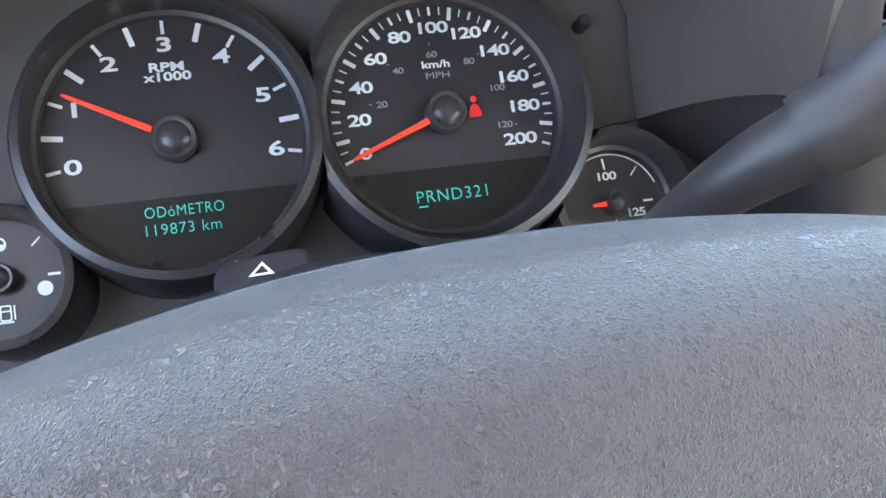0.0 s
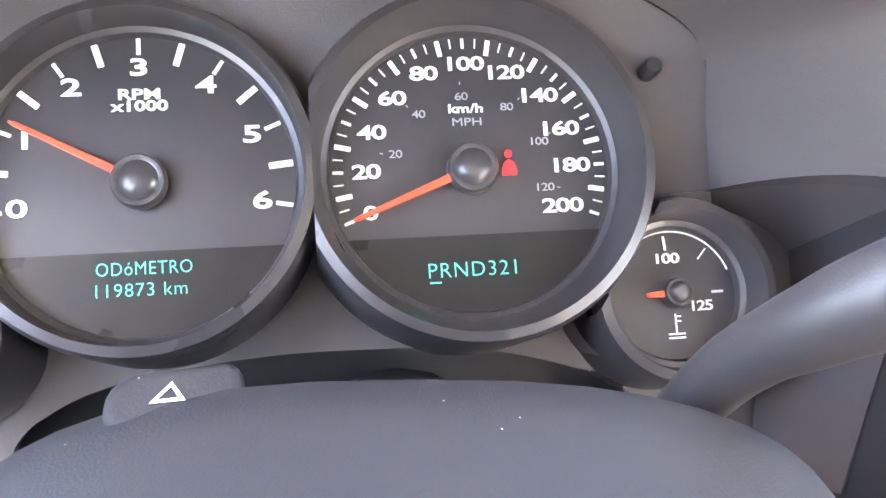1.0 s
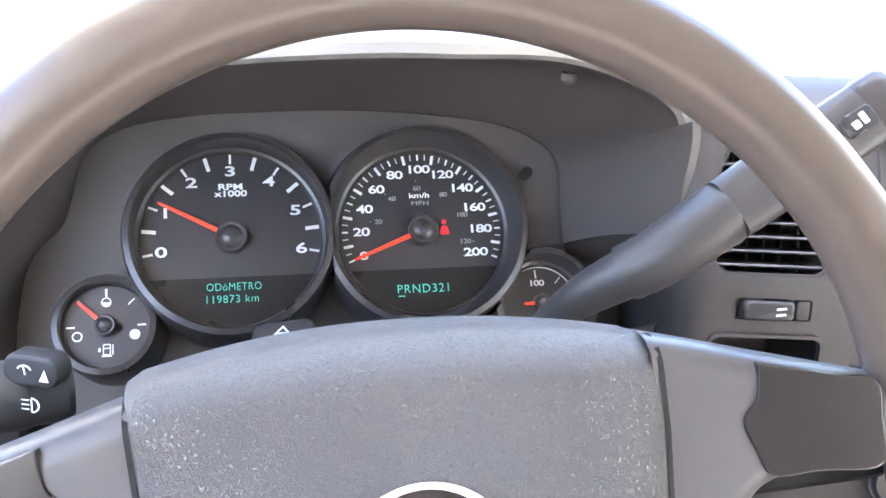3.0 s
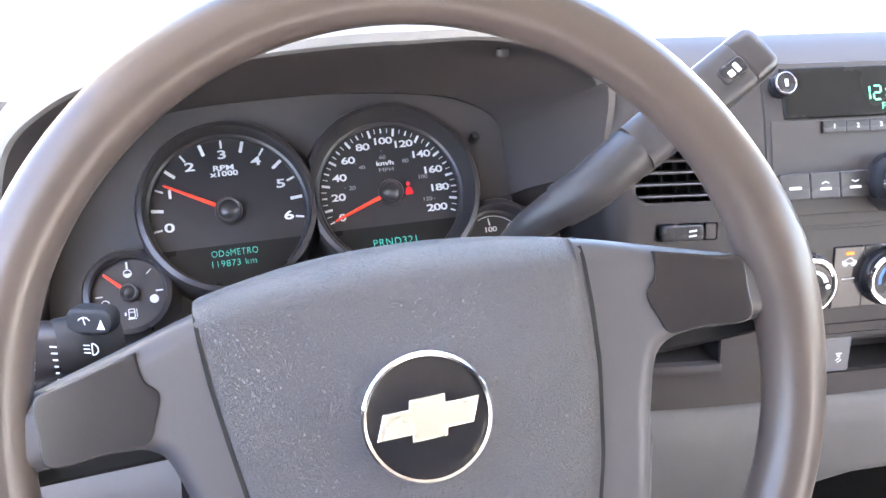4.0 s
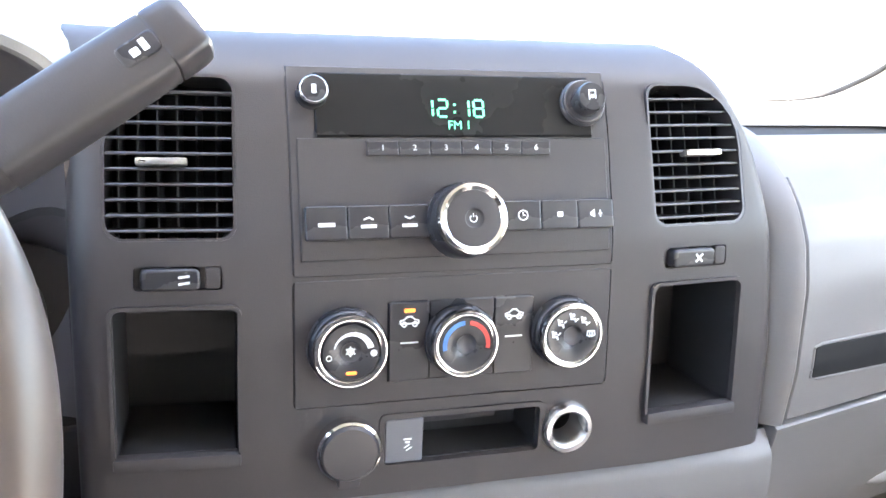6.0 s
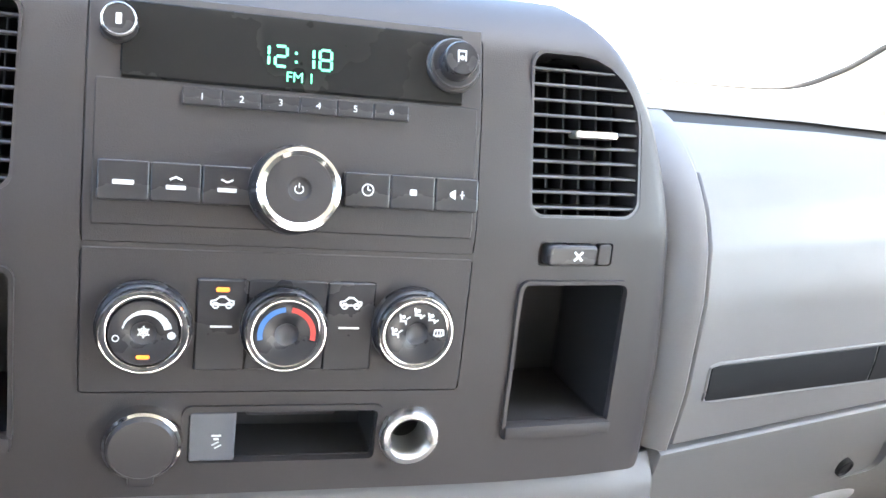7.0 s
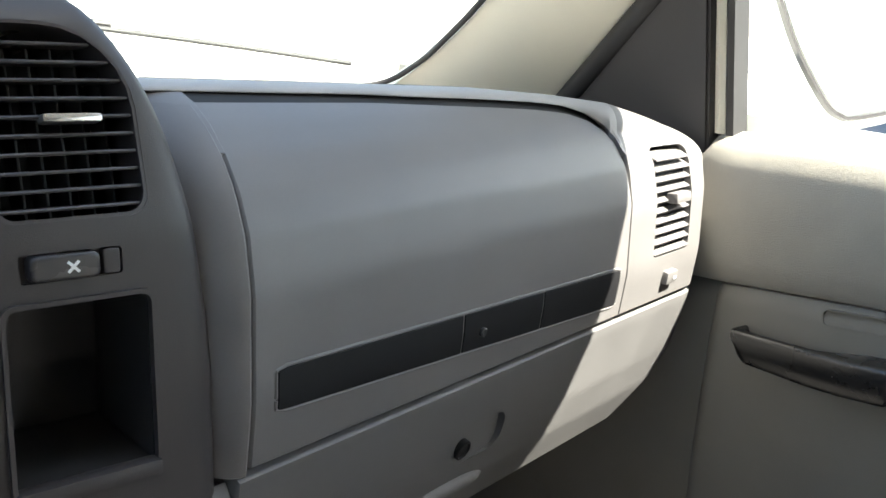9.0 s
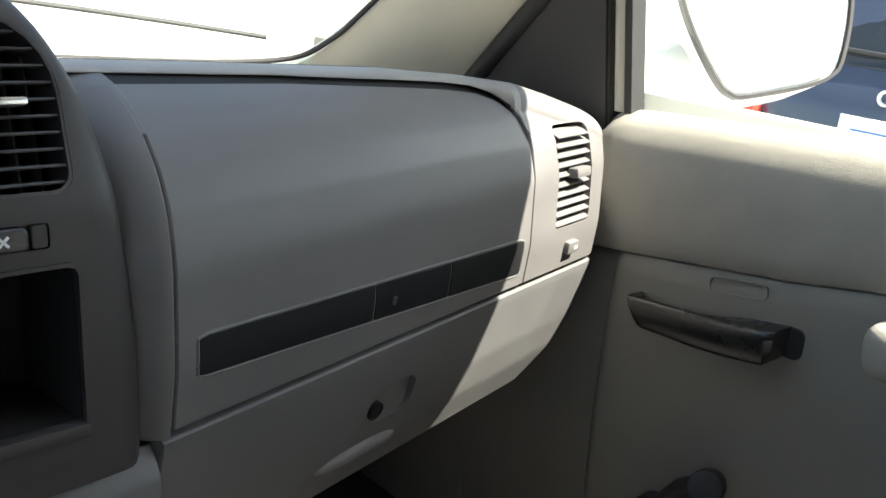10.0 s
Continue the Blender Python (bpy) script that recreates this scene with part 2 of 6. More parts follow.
def rrect(w, h, r, n=5, cx=0.0, cy=0.0):
    """The outline of a rounded rectangle; r: one radius, or four (right top, left top, left bottom, right bottom)."""
    rs = r if isinstance(r, (list, tuple)) else (r,) * 4
    pts = []
    for k, (sx, sy) in enumerate(((1, 1), (-1, 1), (-1, -1), (1, -1))):
        q = max(rs[k], 1e-5)
        ox, oy = cx + sx * (w / 2 - q), cy + sy * (h / 2 - q)
        for i in range(n + 1):
            a = radians(90 * k + 90 * i / n)
            pts.append((ox + q * math.cos(a), oy + q * math.sin(a)))
    return pts


def prism(pts, z0, z1, bevel=0.0, seg=2):
    """An outline raised from z0 to z1, its front edge rounded."""
    bm = bmesh.new()
    loops = [(0.0, z0)]
    if bevel:
        for i in range(seg + 1):
            a = math.pi / 2 * i / seg
            loops.append((bevel * (1 - math.cos(a)), z1 - bevel + bevel * math.sin(a)))
        loops.append((bevel * 1.25 + 0.0001, z1))
    else:
        loops.append((0.0, z1))
    n = len(pts)
    P = [Vector(p) for p in pts]
    area = sum(P[i].x * P[(i + 1) % n].y - P[(i + 1) % n].x * P[i].y for i in range(n))
    sgn = 1 if area > 0 else -1
    nor = []
    for i in range(n):
        a, b = P[i] - P[i - 1], P[(i + 1) % n] - P[i]
        d = (a.normalized() if a.length > 1e-7 else b.normalized()) + (b.normalized() if b.length > 1e-7 else a.normalized())
        d = d.normalized() if d.length > 1e-7 else a
        nor.append(Vector((d.y, -d.x)) * sgn)
    rows = []
    for off, z in loops:
        rows.append([bm.verts.new((P[i].x - nor[i].x * off, P[i].y - nor[i].y * off, z)) for i in range(n)])
    for a, b in zip(rows, rows[1:]):
        for i in range(n):
            bm.faces.new((a[i], a[(i + 1) % n], b[(i + 1) % n], b[i]))
    bm.faces.new(rows[0][::-1])
    bm.faces.new(rows[-1])
    return bm


def ring_plate(outer, inner, z0, z1):
    """A plate between two outlines with the same number of points."""
    bm = bmesh.new()
    n = len(outer)
    rows = [[bm.verts.new((*p, z)) for p in o] for o, z in ((outer, z0), (outer, z1), (inner, z1), (inner, z0))]
    for a, b in zip(rows, rows[1:] + rows[:1]):
        for i in range(n):
            bm.faces.new((a[i], a[(i + 1) % n], b[(i + 1) % n], b[i]))
    return bm


def box(w, d, h, r=0.002, seg=2, at=(0, 0, 0)):
    bm = bmesh.new()
    bmesh.ops.create_cube(bm, size=1)
    bmesh.ops.scale(bm, vec=(w, d, h), verts=bm.verts)
    if r:
        bmesh.ops.bevel(bm, geom=bm.edges[:], offset=r, segments=seg, profile=0.6, affect="EDGES")
    bmesh.ops.translate(bm, vec=at, verts=bm.verts)
    return bm


def lathe(profile, n=48, closed=False):
    """Turns (r, z) pairs round the z axis."""
    bm = bmesh.new()
    rows = []
    for r, z in profile:
        if r < 1e-6:
            rows.append([bm.verts.new((0, 0, z))])
        else:
            rows.append([bm.verts.new((r * math.cos(2 * math.pi * i / n), r * math.sin(2 * math.pi * i / n), z)) for i in range(n)])
    pairs = list(zip(rows, rows[1:])) + ([(rows[-1], rows[0])] if closed else [])
    for a, b in pairs:
        for i in range(n):
            j = (i + 1) % n
            if len(a) == 1 and len(b) == 1:
                continue
            if len(a) == 1:
                bm.faces.new((a[0], b[j], b[i]))
            elif len(b) == 1:
                bm.faces.new((a[i], a[j], b[0]))
            else:
                bm.faces.new((a[i], a[j], b[j], b[i]))
    return bm


def tube(points, radii, n=14, flat=1.0, up=(0, 0, 1)):
    """A sweep along points; radii per point; flat squeezes it along up."""
    bm = bmesh.new()
    P = [Vector(p) for p in points]
    rows = []
    for i, p in enumerate(P):
        d = (P[min(i + 1, len(P) - 1)] - P[max(i - 1, 0)]).normalized()
        s = d.cross(Vector(up)).normalized()
        u = s.cross(d).normalized()
        r = radii[i] if isinstance(radii, (list, tuple)) else radii
        rows.append([bm.verts.new(p + r * (math.cos(2 * math.pi * k / n) * s + flat * math.sin(2 * math.pi * k / n) * u)) for k in range(n)])
    for a, b in zip(rows, rows[1:]):
        for k in range(n):
            bm.faces.new((a[k], a[(k + 1) % n], b[(k + 1) % n], b[k]))
    bm.faces.new(rows[0][::-1])
    bm.faces.new(rows[-1])
    return bm


def curve_points(pts, n=40):
    """A smooth line through pts (Catmull-Rom)."""
    P = [Vector(p) for p in pts]
    P = [2 * P[0] - P[1], *P, 2 * P[-1] - P[-2]]
    out = []
    segs = len(P) - 3
    for k in range(n + 1):
        f = min(k / n * segs, segs - 1e-6)
        i, t = int(f), f - int(f)
        a, b, c, d = P[i:i + 4]
        out.append(0.5 * ((2 * b) + (c - a) * t + (2 * a - 5 * b + 4 * c - d) * t * t + (3 * b - a - 3 * c + d) * t ** 3))
    return out


def loft(rows, caps=False, ring=False):
    """A skin over rows of points, all of one length."""
    bm = bmesh.new()
    vs = [[bm.verts.new(p) for p in r] for r in rows]
    n = len(vs[0])
    for a, b in zip(vs, vs[1:]):
        for i in range(n if ring else n - 1):
            bm.faces.new((a[i], a[(i + 1) % n], b[(i + 1) % n], b[i]))
    if caps:
        bm.faces.new(vs[0][::-1])
        bm.faces.new(vs[-1])
    return bm


def patch(fn, us, vs, depth=0.008, lip=0.0018, up=False):
    """A panel over a grid of fn(u, v), with rounded edges turned back by depth."""
    us, vs = list(us), list(vs)
    rows = [[Vector(fn(u, v)) for u in us] for v in vs]
    bm = bmesh.new()
    def nrm(i, j):
        a = rows[min(i + 1, len(vs) - 1)][j] - rows[max(i - 1, 0)][j]
        b = rows[i][min(j + 1, len(us) - 1)] - rows[i][max(j - 1, 0)]
        n = b.cross(a).normalized()
        return n if (n.z - n.y if up else -n.y) > 0 else -n
    N = [[nrm(i, j) for j in range(len(us))] for i in range(len(vs))]
    front = [[bm.verts.new(p) for p in r] for r in rows]
    for i in range(len(vs) - 1):
        for j in range(len(us) - 1):
            bm.faces.new((front[i][j], front[i][j + 1], front[i + 1][j + 1], front[i + 1][j]))
    edge = [(0, j) for j in range(len(us))] + [(i, len(us) - 1) for i in range(1, len(vs))] + [(len(vs) - 1, j) for j in range(len(us) - 2, -1, -1)] + [(i, 0) for i in range(len(vs) - 2, 0, -1)]
    mid = sum((p for r in rows for p in r), Vector()) / (len(us) * len(vs))
    prev = [front[i][j] for i, j in edge]
    for k, (back, out) in enumerate(((lip * 0.5, lip * 0.6), (lip * 1.6, lip), (depth, lip))):
        cur = []
        for q, (i, j) in enumerate(edge):
            t = rows[edge[(q + 1) % len(edge)][0]][edge[(q + 1) % len(edge)][1]] - rows[edge[q - 1][0]][edge[q - 1][1]]
            o = t.cross(N[i][j]).normalized()
            if o.dot(rows[i][j] - mid) < 0:
                o = -o
            cur.append(bm.verts.new(rows[i][j] - N[i][j] * back + o * out))
        for q in range(len(edge)):
            r = (q + 1) % len(edge)
            bm.faces.new((prev[q], prev[r], cur[r], cur[q]))
        prev = cur
    return bm


FONT_CACHE = {}


def letters(text, height, wide=1.0, align="CENTER", thick=0.0002, bold=0.0, spacing=1.0):
    """Flat lettering as a bmesh, its middle at the origin, height: that of a capital."""
    key = (text, height, wide, align, bold, spacing)
    if key not in FONT_CACHE:
        cu = bpy.data.curves.new("text", "FONT")
        cu.body, cu.size, cu.align_x, cu.align_y = text, height / 0.729, align, "CENTER"
        cu.extrude, cu.offset, cu.resolution_u, cu.space_character = thick, bold, 3, spacing
        ob = new("text", cu)
        me = bpy.data.meshes.new_from_object(ob.evaluated_get(bpy.context.evaluated_depsgraph_get()))
        bpy.data.objects.remove(ob)
        FONT_CACHE[key] = me
    bm = bmesh.new()
    bm.from_mesh(FONT_CACHE[key])
    bmesh.ops.scale(bm, vec=(wide, 1, 1), verts=bm.verts)
    return bm


def corner(bm, seen, v):
    """The copy in bm of the vertex v, made once."""
    if v not in seen:
        seen[v] = bm.verts.new(v.co)
    return seen[v]


def writing(name, bm, mat, parent, m, label=""):
    """Links lettering character by character, each a part of its own."""
    bmesh.ops.remove_doubles(bm, verts=bm.verts, dist=1e-7)
    left, isles = set(bm.faces), []
    while left:
        grow, isle = [left.pop()], []
        while grow:
            f = grow.pop()
            isle.append(f)
            for e in f.edges:
                for g2 in e.link_faces:
                    if g2 in left:
                        left.remove(g2)
                        grow.append(g2)
        xs = [v.co.x for f in isle for v in f.verts]
        isles.append([min(xs), max(xs), isle])
    isles.sort(key=lambda q: q[0])
    signs = []
    for a, b, isle in isles:
        if signs and a < signs[-1][1] - 0.3 * min(b - a, signs[-1][1] - signs[-1][0]):
            signs[-1][1] = max(signs[-1][1], b)
            signs[-1][2] += isle
        else:
            signs.append([a, b, list(isle)])
    for _, _, isle in signs:
        one, seen = bmesh.new(), {}
        for f in isle:
            one.faces.new([corner(one, seen, v) for v in f.verts])
        part(name, one, mat, parent, label, m=m)
    bm.free()


def join(*bms):
    """All of the bmeshes in one."""
    out = bmesh.new()
    for b in bms:
        me = bpy.data.meshes.new("tmp")
        b.to_mesh(me)
        b.free()
        out.from_mesh(me)
        bpy.data.meshes.remove(me)
    return out


def moved(bm, m):
    bm.transform(m)
    return bm


def bar(w, h, x=0.0, y=0.0, turn=0.0, thick=0.0002):
    bm = prism(rrect(w, h, min(w, h) * 0.12, 1), 0, thick)
    return moved(bm, pose(x, y, 0, 0, 0, turn))


def arc_band(r0, r1, a0, a1, thick=0.0002, n=24):
    """A printed arc between two radii, degrees anticlockwise from the right."""
    bm = bmesh.new()
    rows = []
    for i in range(n + 1):
        a = radians(a0 + (a1 - a0) * i / n)
        rows.append([bm.verts.new((r * math.cos(a), r * math.sin(a), z)) for r, z in ((r0, 0), (r1, 0), (r1, thick), (r0, thick))])
    for a, b in zip(rows, rows[1:]):
        for k in range(4):
            bm.faces.new((a[k], a[(k + 1) % 4], b[(k + 1) % 4], b[k]))
    bm.faces.new(rows[0])
    bm.faces.new(rows[-1])
    return bm


def face(x, y, z, lean, yaw=0.0, spin=0.0):
    """Axes on a panel: x along it, y up it, z out of it towards the seats; lean: degrees by which its top tips forward."""
    return pose(x, y, z) @ pose(0, 0, 0, 0, 0, yaw) @ pose(0, 0, 0, 90 - lean) @ pose(0, 0, 0, 0, 0, spin)


def disc(r, n=48):
    return [(r * math.cos(2 * math.pi * i / n), r * math.sin(2 * math.pi * i / n)) for i in range(n)]


# ---- the dashboard's surfaces ----
STACK_Z = [1.05, 1.13, 1.20, 1.28, 1.34, 1.37, 1.41]
STACK_Y = [0.374, 0.378, 0.382, 0.393, 0.415, 0.430, 0.460]


def stack_y(x, z):
    """How far forward the centre stack's face lies."""
    return float(np.interp(z, STACK_Z, STACK_Y)) + 0.006 * max(0.0, (abs(x) - 0.1) / 0.1) ** 2


def on_stack(x, z, off=0.0):
    """Axes on the centre stack at x, z, off metres proud of it."""
    lean = math.degrees(math.atan2(stack_y(x, z + 0.012) - stack_y(x, z - 0.012), 0.024))
    yaw = math.degrees(math.atan2(stack_y(x + 0.01, z) - stack_y(x - 0.01, z), 0.02))
    return face(x, stack_y(x, z), z, lean, yaw) @ pose(0, 0, off)


DASH_Z = [0.95, 1.00, 1.04, 1.076, 1.13, 1.18, 1.24, 1.27, 1.29, 1.305, 1.318, 1.327, 1.334, 1.339, 1.343]
DASH_P = [0.080, 0.045, 0.026, 0.015, 0.004, 0.0, 0.005, 0.014, 0.027, 0.043, 0.064, 0.088, 0.125, 0.175, 0.26]


def dash_y(x, z):
    """How far forward the passenger's side of the dashboard lies."""
    return 0.39 + 0.24 * (x - 0.265) + float(np.interp(z, DASH_Z, DASH_P))


def span(a, b, n):
    return [a + (b - a) * i / n for i in range(n + 1)]


# ---- the centre stack ----
stack = thing("centre_stack", pose(0, 0.40, 1.13), "charcoal plastic centre stack of a pickup dashboard", "dashboard")


EDGE_Z = [1.128, 1.19, 1.23, 1.27, 1.295, 1.312, 1.328, 1.340, 1.350, 1.359, 1.368, 1.376, 1.383, 1.389]
EDGE_X = [0.2300, 0.2292, 0.2265, 0.2220, 0.2175, 0.2135, 0.2085, 0.2035, 0.1985, 0.1930, 0.1860, 0.1775, 0.166, 0.151]


def stack_skin():
    zs = [1.128, 1.131, 1.136] + span(1.145, 1.30, 20) + span(1.308, 1.36, 10) + [1.365, 1.370, 1.375, 1.380, 1.384, 1.387, 1.389]
    ss = [-1, -0.992, -0.975, -0.95] + span(-0.92, 0.92, 44) + [0.95, 0.975, 0.992, 1]
    rows = []
    for z in zs:
        w = float(np.interp(z, EDGE_Z, EDGE_X))
        row = []
        for s in ss:
            wide, q = (w, 0.011) if s > 0 else (0.2145, 0.016)
            x = s * wide
            y = stack_y(x, z)
            d = wide - abs(x)
            ry = q - math.sqrt(q * q - (q - min(d, q)) ** 2)
            e = min(1.389 - z, 0.024)
            y += max(ry, 0.024 - math.sqrt(0.024 ** 2 - (0.024 - e) ** 2))
            row.append((x, y, z))
        rows.append(row)
    bm = loft(rows)
    edges = [e for e in bm.edges if e.is_boundary]
    ext = bmesh.ops.extrude_edge_only(bm, edges=edges)
    vs = [v for v in ext["geom"] if isinstance(v, bmesh.types.BMVert)]
    for v in vs:
        v.co.y = 0.60
        if v.co.z > 1.30:
            v.co.z = 1.30 + (v.co.z - 1.30) * 0.35
    bmesh.ops.contextual_create(bm, geom=[e for e in bm.edges if e.is_boundary])
    return bm


body = part("body", stack_skin(), CHARCOAL, stack, world=True)
inv = WORLD[stack.name].inverted()


def stack_cutter(pts, x, z, depth, out=0.03):
    return moved(prism(pts, -depth, out), inv @ on_stack(x, z))


VENT = {}
holes = []
for sgn in (-1, 1):
    rad = (0.040, 0.008, 0.008, 0.010) if sgn > 0 else (0.008, 0.040, 0.010, 0.008)
    VENT[sgn] = rrect(0.069, 0.090, rad, 6)
    holes.append(stack_cutter(VENT[sgn], sgn * 0.1605, 1.3275, 0.055))
    holes.append(stack_cutter(rrect(0.0665, 0.087, 0.005, 4), sgn * 0.1608, 1.2060, 0.075))
    holes.append(stack_cutter(rrect(0.046, 0.013, 0.002, 3), sgn * 0.158, 1.2655, 0.004))
holes.append(stack_cutter(rrect(0.1955, 0.1135, 0.003, 3), 0, 1.3185, 0.006))
holes.append(stack_cutter(rrect(0.1955, 0.0745, 0.003, 3), 0, 1.2245, 0.006))
holes.append(stack_cutter(rrect(0.100, 0.031, 0.003, 3), 0.005, 1.162, 0.05))
holes.append(stack_cutter(disc(0.013, 32), 0.073, 1.1635, 0.045))
cut(body, holes)


# ---- the passenger's side of the dashboard ----
dash = thing("dashboard", pose(0.5, 0.5, 1.1), "grey vinyl passenger side of a pickup dashboard", "dashboard")
UPZ = span(1.139, 1.25, 10) + span(1.26, 1.326, 10)
# Black sheet behind the panels, added so that shade fills their gaps.
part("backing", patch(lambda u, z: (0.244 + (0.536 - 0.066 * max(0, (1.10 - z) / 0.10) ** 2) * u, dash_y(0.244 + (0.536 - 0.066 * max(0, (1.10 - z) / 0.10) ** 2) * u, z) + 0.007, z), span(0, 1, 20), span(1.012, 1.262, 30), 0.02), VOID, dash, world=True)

part("side_filler", patch(lambda x, z: (x, dash_y(x, z) + 0.026 * max(0, (0.2448 - x) / 0.0268) ** 1.6, z), span(0.212, 0.2436, 12), UPZ), TITANIUM, dash, world=True)
LID_X = [0.22, 0.24, 0.38, 0.50, 0.55, 0.587, 0.610, 0.625, 0.632, 0.636]
LID_Z = [1.3270, 1.3265, 1.3230, 1.3175, 1.3145, 1.3110, 1.3050, 1.2960, 1.2870, 1.2740]


def lid_top(x):
    """The upper edge of the lid, falling and rounding off to the right."""
    return float(np.interp(x, LID_X, LID_Z))


def lid(x, v):
    z = 1.1435 + (lid_top(x) - 1.1435) * v
    return (x, dash_y(x, z) + 0.0040 * max(0.0, (v - 0.70) / 0.30) ** 2, z)


def front_y(x):
    return 1.055 - 0.12 * (x / 0.79) ** 2


CREST_X = [0.20, 0.34, 0.49, 0.58, 0.64, 0.70, 0.76, 0.80, 0.83]
CREST_Z = [1.3452, 1.3402, 1.3338, 1.3262, 1.3175, 1.3050, 1.2905, 1.2790, 1.2680]


def crest(x):
    """The height of the dashboard's brow, falling away towards the door."""
    return float(np.interp(x, CREST_X, CREST_Z))


def fall(x, y0, zc, f):
    """From the brow at y0, zc forward and down to the windscreen (f = 1)."""
    return (x, y0 + (front_y(x) - y0) * f, zc - 0.072 * f ** 1.06)


def brow(x):
    """The brow's distance in front of the face's plane, and its height."""
    off = float(np.interp(x, [0.20, 0.38, 0.50, 0.58, 0.64, 0.83], [0.135, 0.112, 0.094, 0.078, 0.052, 0.050]))
    return off, crest(x) - 0.125 * (off - 0.06)


def over_top(x, s, z0):
    """Up the face from z0, round to the brow (s = 1), then forward over the top to the windscreen (s = 2)."""
    base = 0.39 + 0.24 * (x - 0.265)
    off, zc = brow(x)
    d = 0.806 - 0.012 * max(0, (zc - 1.24) / 0.06) ** 2 - x
    back = 0.03 - math.sqrt(max(0, 0.03 ** 2 - (0.03 - max(0, d)) ** 2)) if d < 0.03 else 0.0
    if s > 1:
        return fall(x, base + off + back, zc, s - 1)
    zf = max(z0, zc - 0.022)
    part_way = (zf - z0) / (zc - z0) * 0.6
    if s < part_way:
        z = z0 + (zf - z0) * s / part_way
        return (x, dash_y(x, z) + back, z)
    a = math.pi / 2 * (s - part_way) / (1 - part_way)
    yf = dash_y(x, zf)
    return (x, yf + (base + off - yf) * (1 - math.cos(a)) + back, zf + (zc - zf) * math.sin(a))


# Black sheet behind the joint, standing in for the shade in it.
part("groove", patch(lambda x, v: (x, dash_y(x, lid_top(x) - 0.014 + 0.022 * v) + 0.009, lid_top(x) - 0.014 + 0.022 * v), span(0.2478, 0.60, 30) + span(0.605, 0.637, 8), span(0, 1, 6), 0.01), VOID, dash, "dark joint above the lid", world=True)
part("end_filler", patch(lambda x, v: (x, dash_y(x, lid_top(x) - 0.020 + 0.025 * v) + 0.0012 + 0.026 * max(0, (0.2448 - x) / 0.0268) ** 1.6, lid_top(x) - 0.020 + 0.025 * v), span(0.213, 0.2472, 10), span(0, 1, 6), 0.01), TITANIUM, dash, world=True)
upper_lid = part("upper_lid", patch(lid, span(0.2475, 0.60, 34) + span(0.605, 0.636, 10), span(0, 0.6, 14) + span(0.63, 1, 20)), TITANIUM, dash, "smooth grey vinyl lid", world=True)
SS = span(0, 0.5, 12) + span(0.52, 1, 24) + span(1.03, 2, 18)
part("top_pad", patch(lambda x, s: over_top(x, s, lid_top(x) + float(np.interp(x, [0.24, 0.5, 0.6, 0.636], [0.0042, 0.0048, 0.0058, 0.0060]))), span(0.216, 0.60, 30) + span(0.605, 0.6385, 10), SS, 0.012, 0.0004, True), TITAN_LIT, dash, world=True)
def flat_top(x, f):
    """The dashboard's top in front of the driver and the centre stack."""
    edge = over_top(0.216, 1.0, lid_top(0.216) + 0.0042)
    y = 0.56 + (front_y(x) - 0.56) * f
    g = max(0.0, (y - edge[1]) / (front_y(x) - edge[1]))
    return (x, y, fall(x, edge[1], edge[2], g)[2])


part("top_pad", patch(flat_top, span(-0.80, 0.2155, 24), span(0, 1, 14), 0.012, 0.0002, True), TITAN_LIT, dash, world=True)
end_cap = part("end_cap", patch(lambda x, s: over_top(x, s, 1.1435), span(0.6387, 0.77, 14) + span(0.774, 0.803, 8), SS, 0.012, 0.0004, True), TITANIUM, dash, "vinyl end panel", world=True)
def seam(x, s):
    p = over_top(x, 1.0 + 0.02 + s * 0.006, 1.3)
    return (p[0], p[1], p[2] + 0.0004)


part("top_seam", patch(seam, span(0.235, 0.634, 20), span(0, 1, 2), 0.001, 0.0001, True), BINNACLE, dash, world=True)

LOWX = span(-0.62, 0.236, 40)


def low_y(x, z):
    base = 0.379 if abs(x) < 0.215 else (0.39 + 0.24 * (x - 0.265) if x > 0 else 0.379 - 0.05 * (abs(x) - 0.215))
    return base + float(np.interp(z, [0.80, 0.95, 1.03, 1.06, 1.10, 1.120, 1.128, 1.135], [0.06, 0.02, 0.004, -0.002, -0.003, 0.000, 0.007, 0.014]))


def low_bottom(x):
    return float(np.interp(x, [-0.62, -0.25, -0.10, 0.0, 0.1, 0.236], [0.86, 0.93, 1.01, 1.04, 1.045, 1.03]))


def lower(x, v):
    z = 1.134 + (low_bottom(x) - 1.134) * v
    y = low_y(x, z)
    if v > 0.85:
        y += 0.03 * ((v - 0.85) / 0.15) ** 2
    return (x, y, z)


part("lower_panel", patch(lower, LOWX, span(0, 1, 24), 0.01), LOWER, dash, "plain lower knee panel", world=True)

glove = thing("glove_box", pose(0.5, 0.46, 1.05), "grey vinyl lower glove box door with a lock", "glove box")


def glove_fn(u, z):
    b = 0.8005 - 0.066 * max(0, (1.10 - z) / 0.10) ** 2
    x = 0.2405 + (b - 0.2405) * u
    y = dash_y(x, z)
    d = b - x
    if d < 0.03:
        y += 0.03 - math.sqrt(max(0, 0.03 ** 2 - (0.03 - d) ** 2))
    return (x, y, z)


glove_body = part("door_panel", patch(glove_fn, span(0, 0.85, 30) + span(0.87, 1, 10), [1.004, 1.008] + span(1.015, 1.136, 22), 0.02), LOWER, glove, world=True)

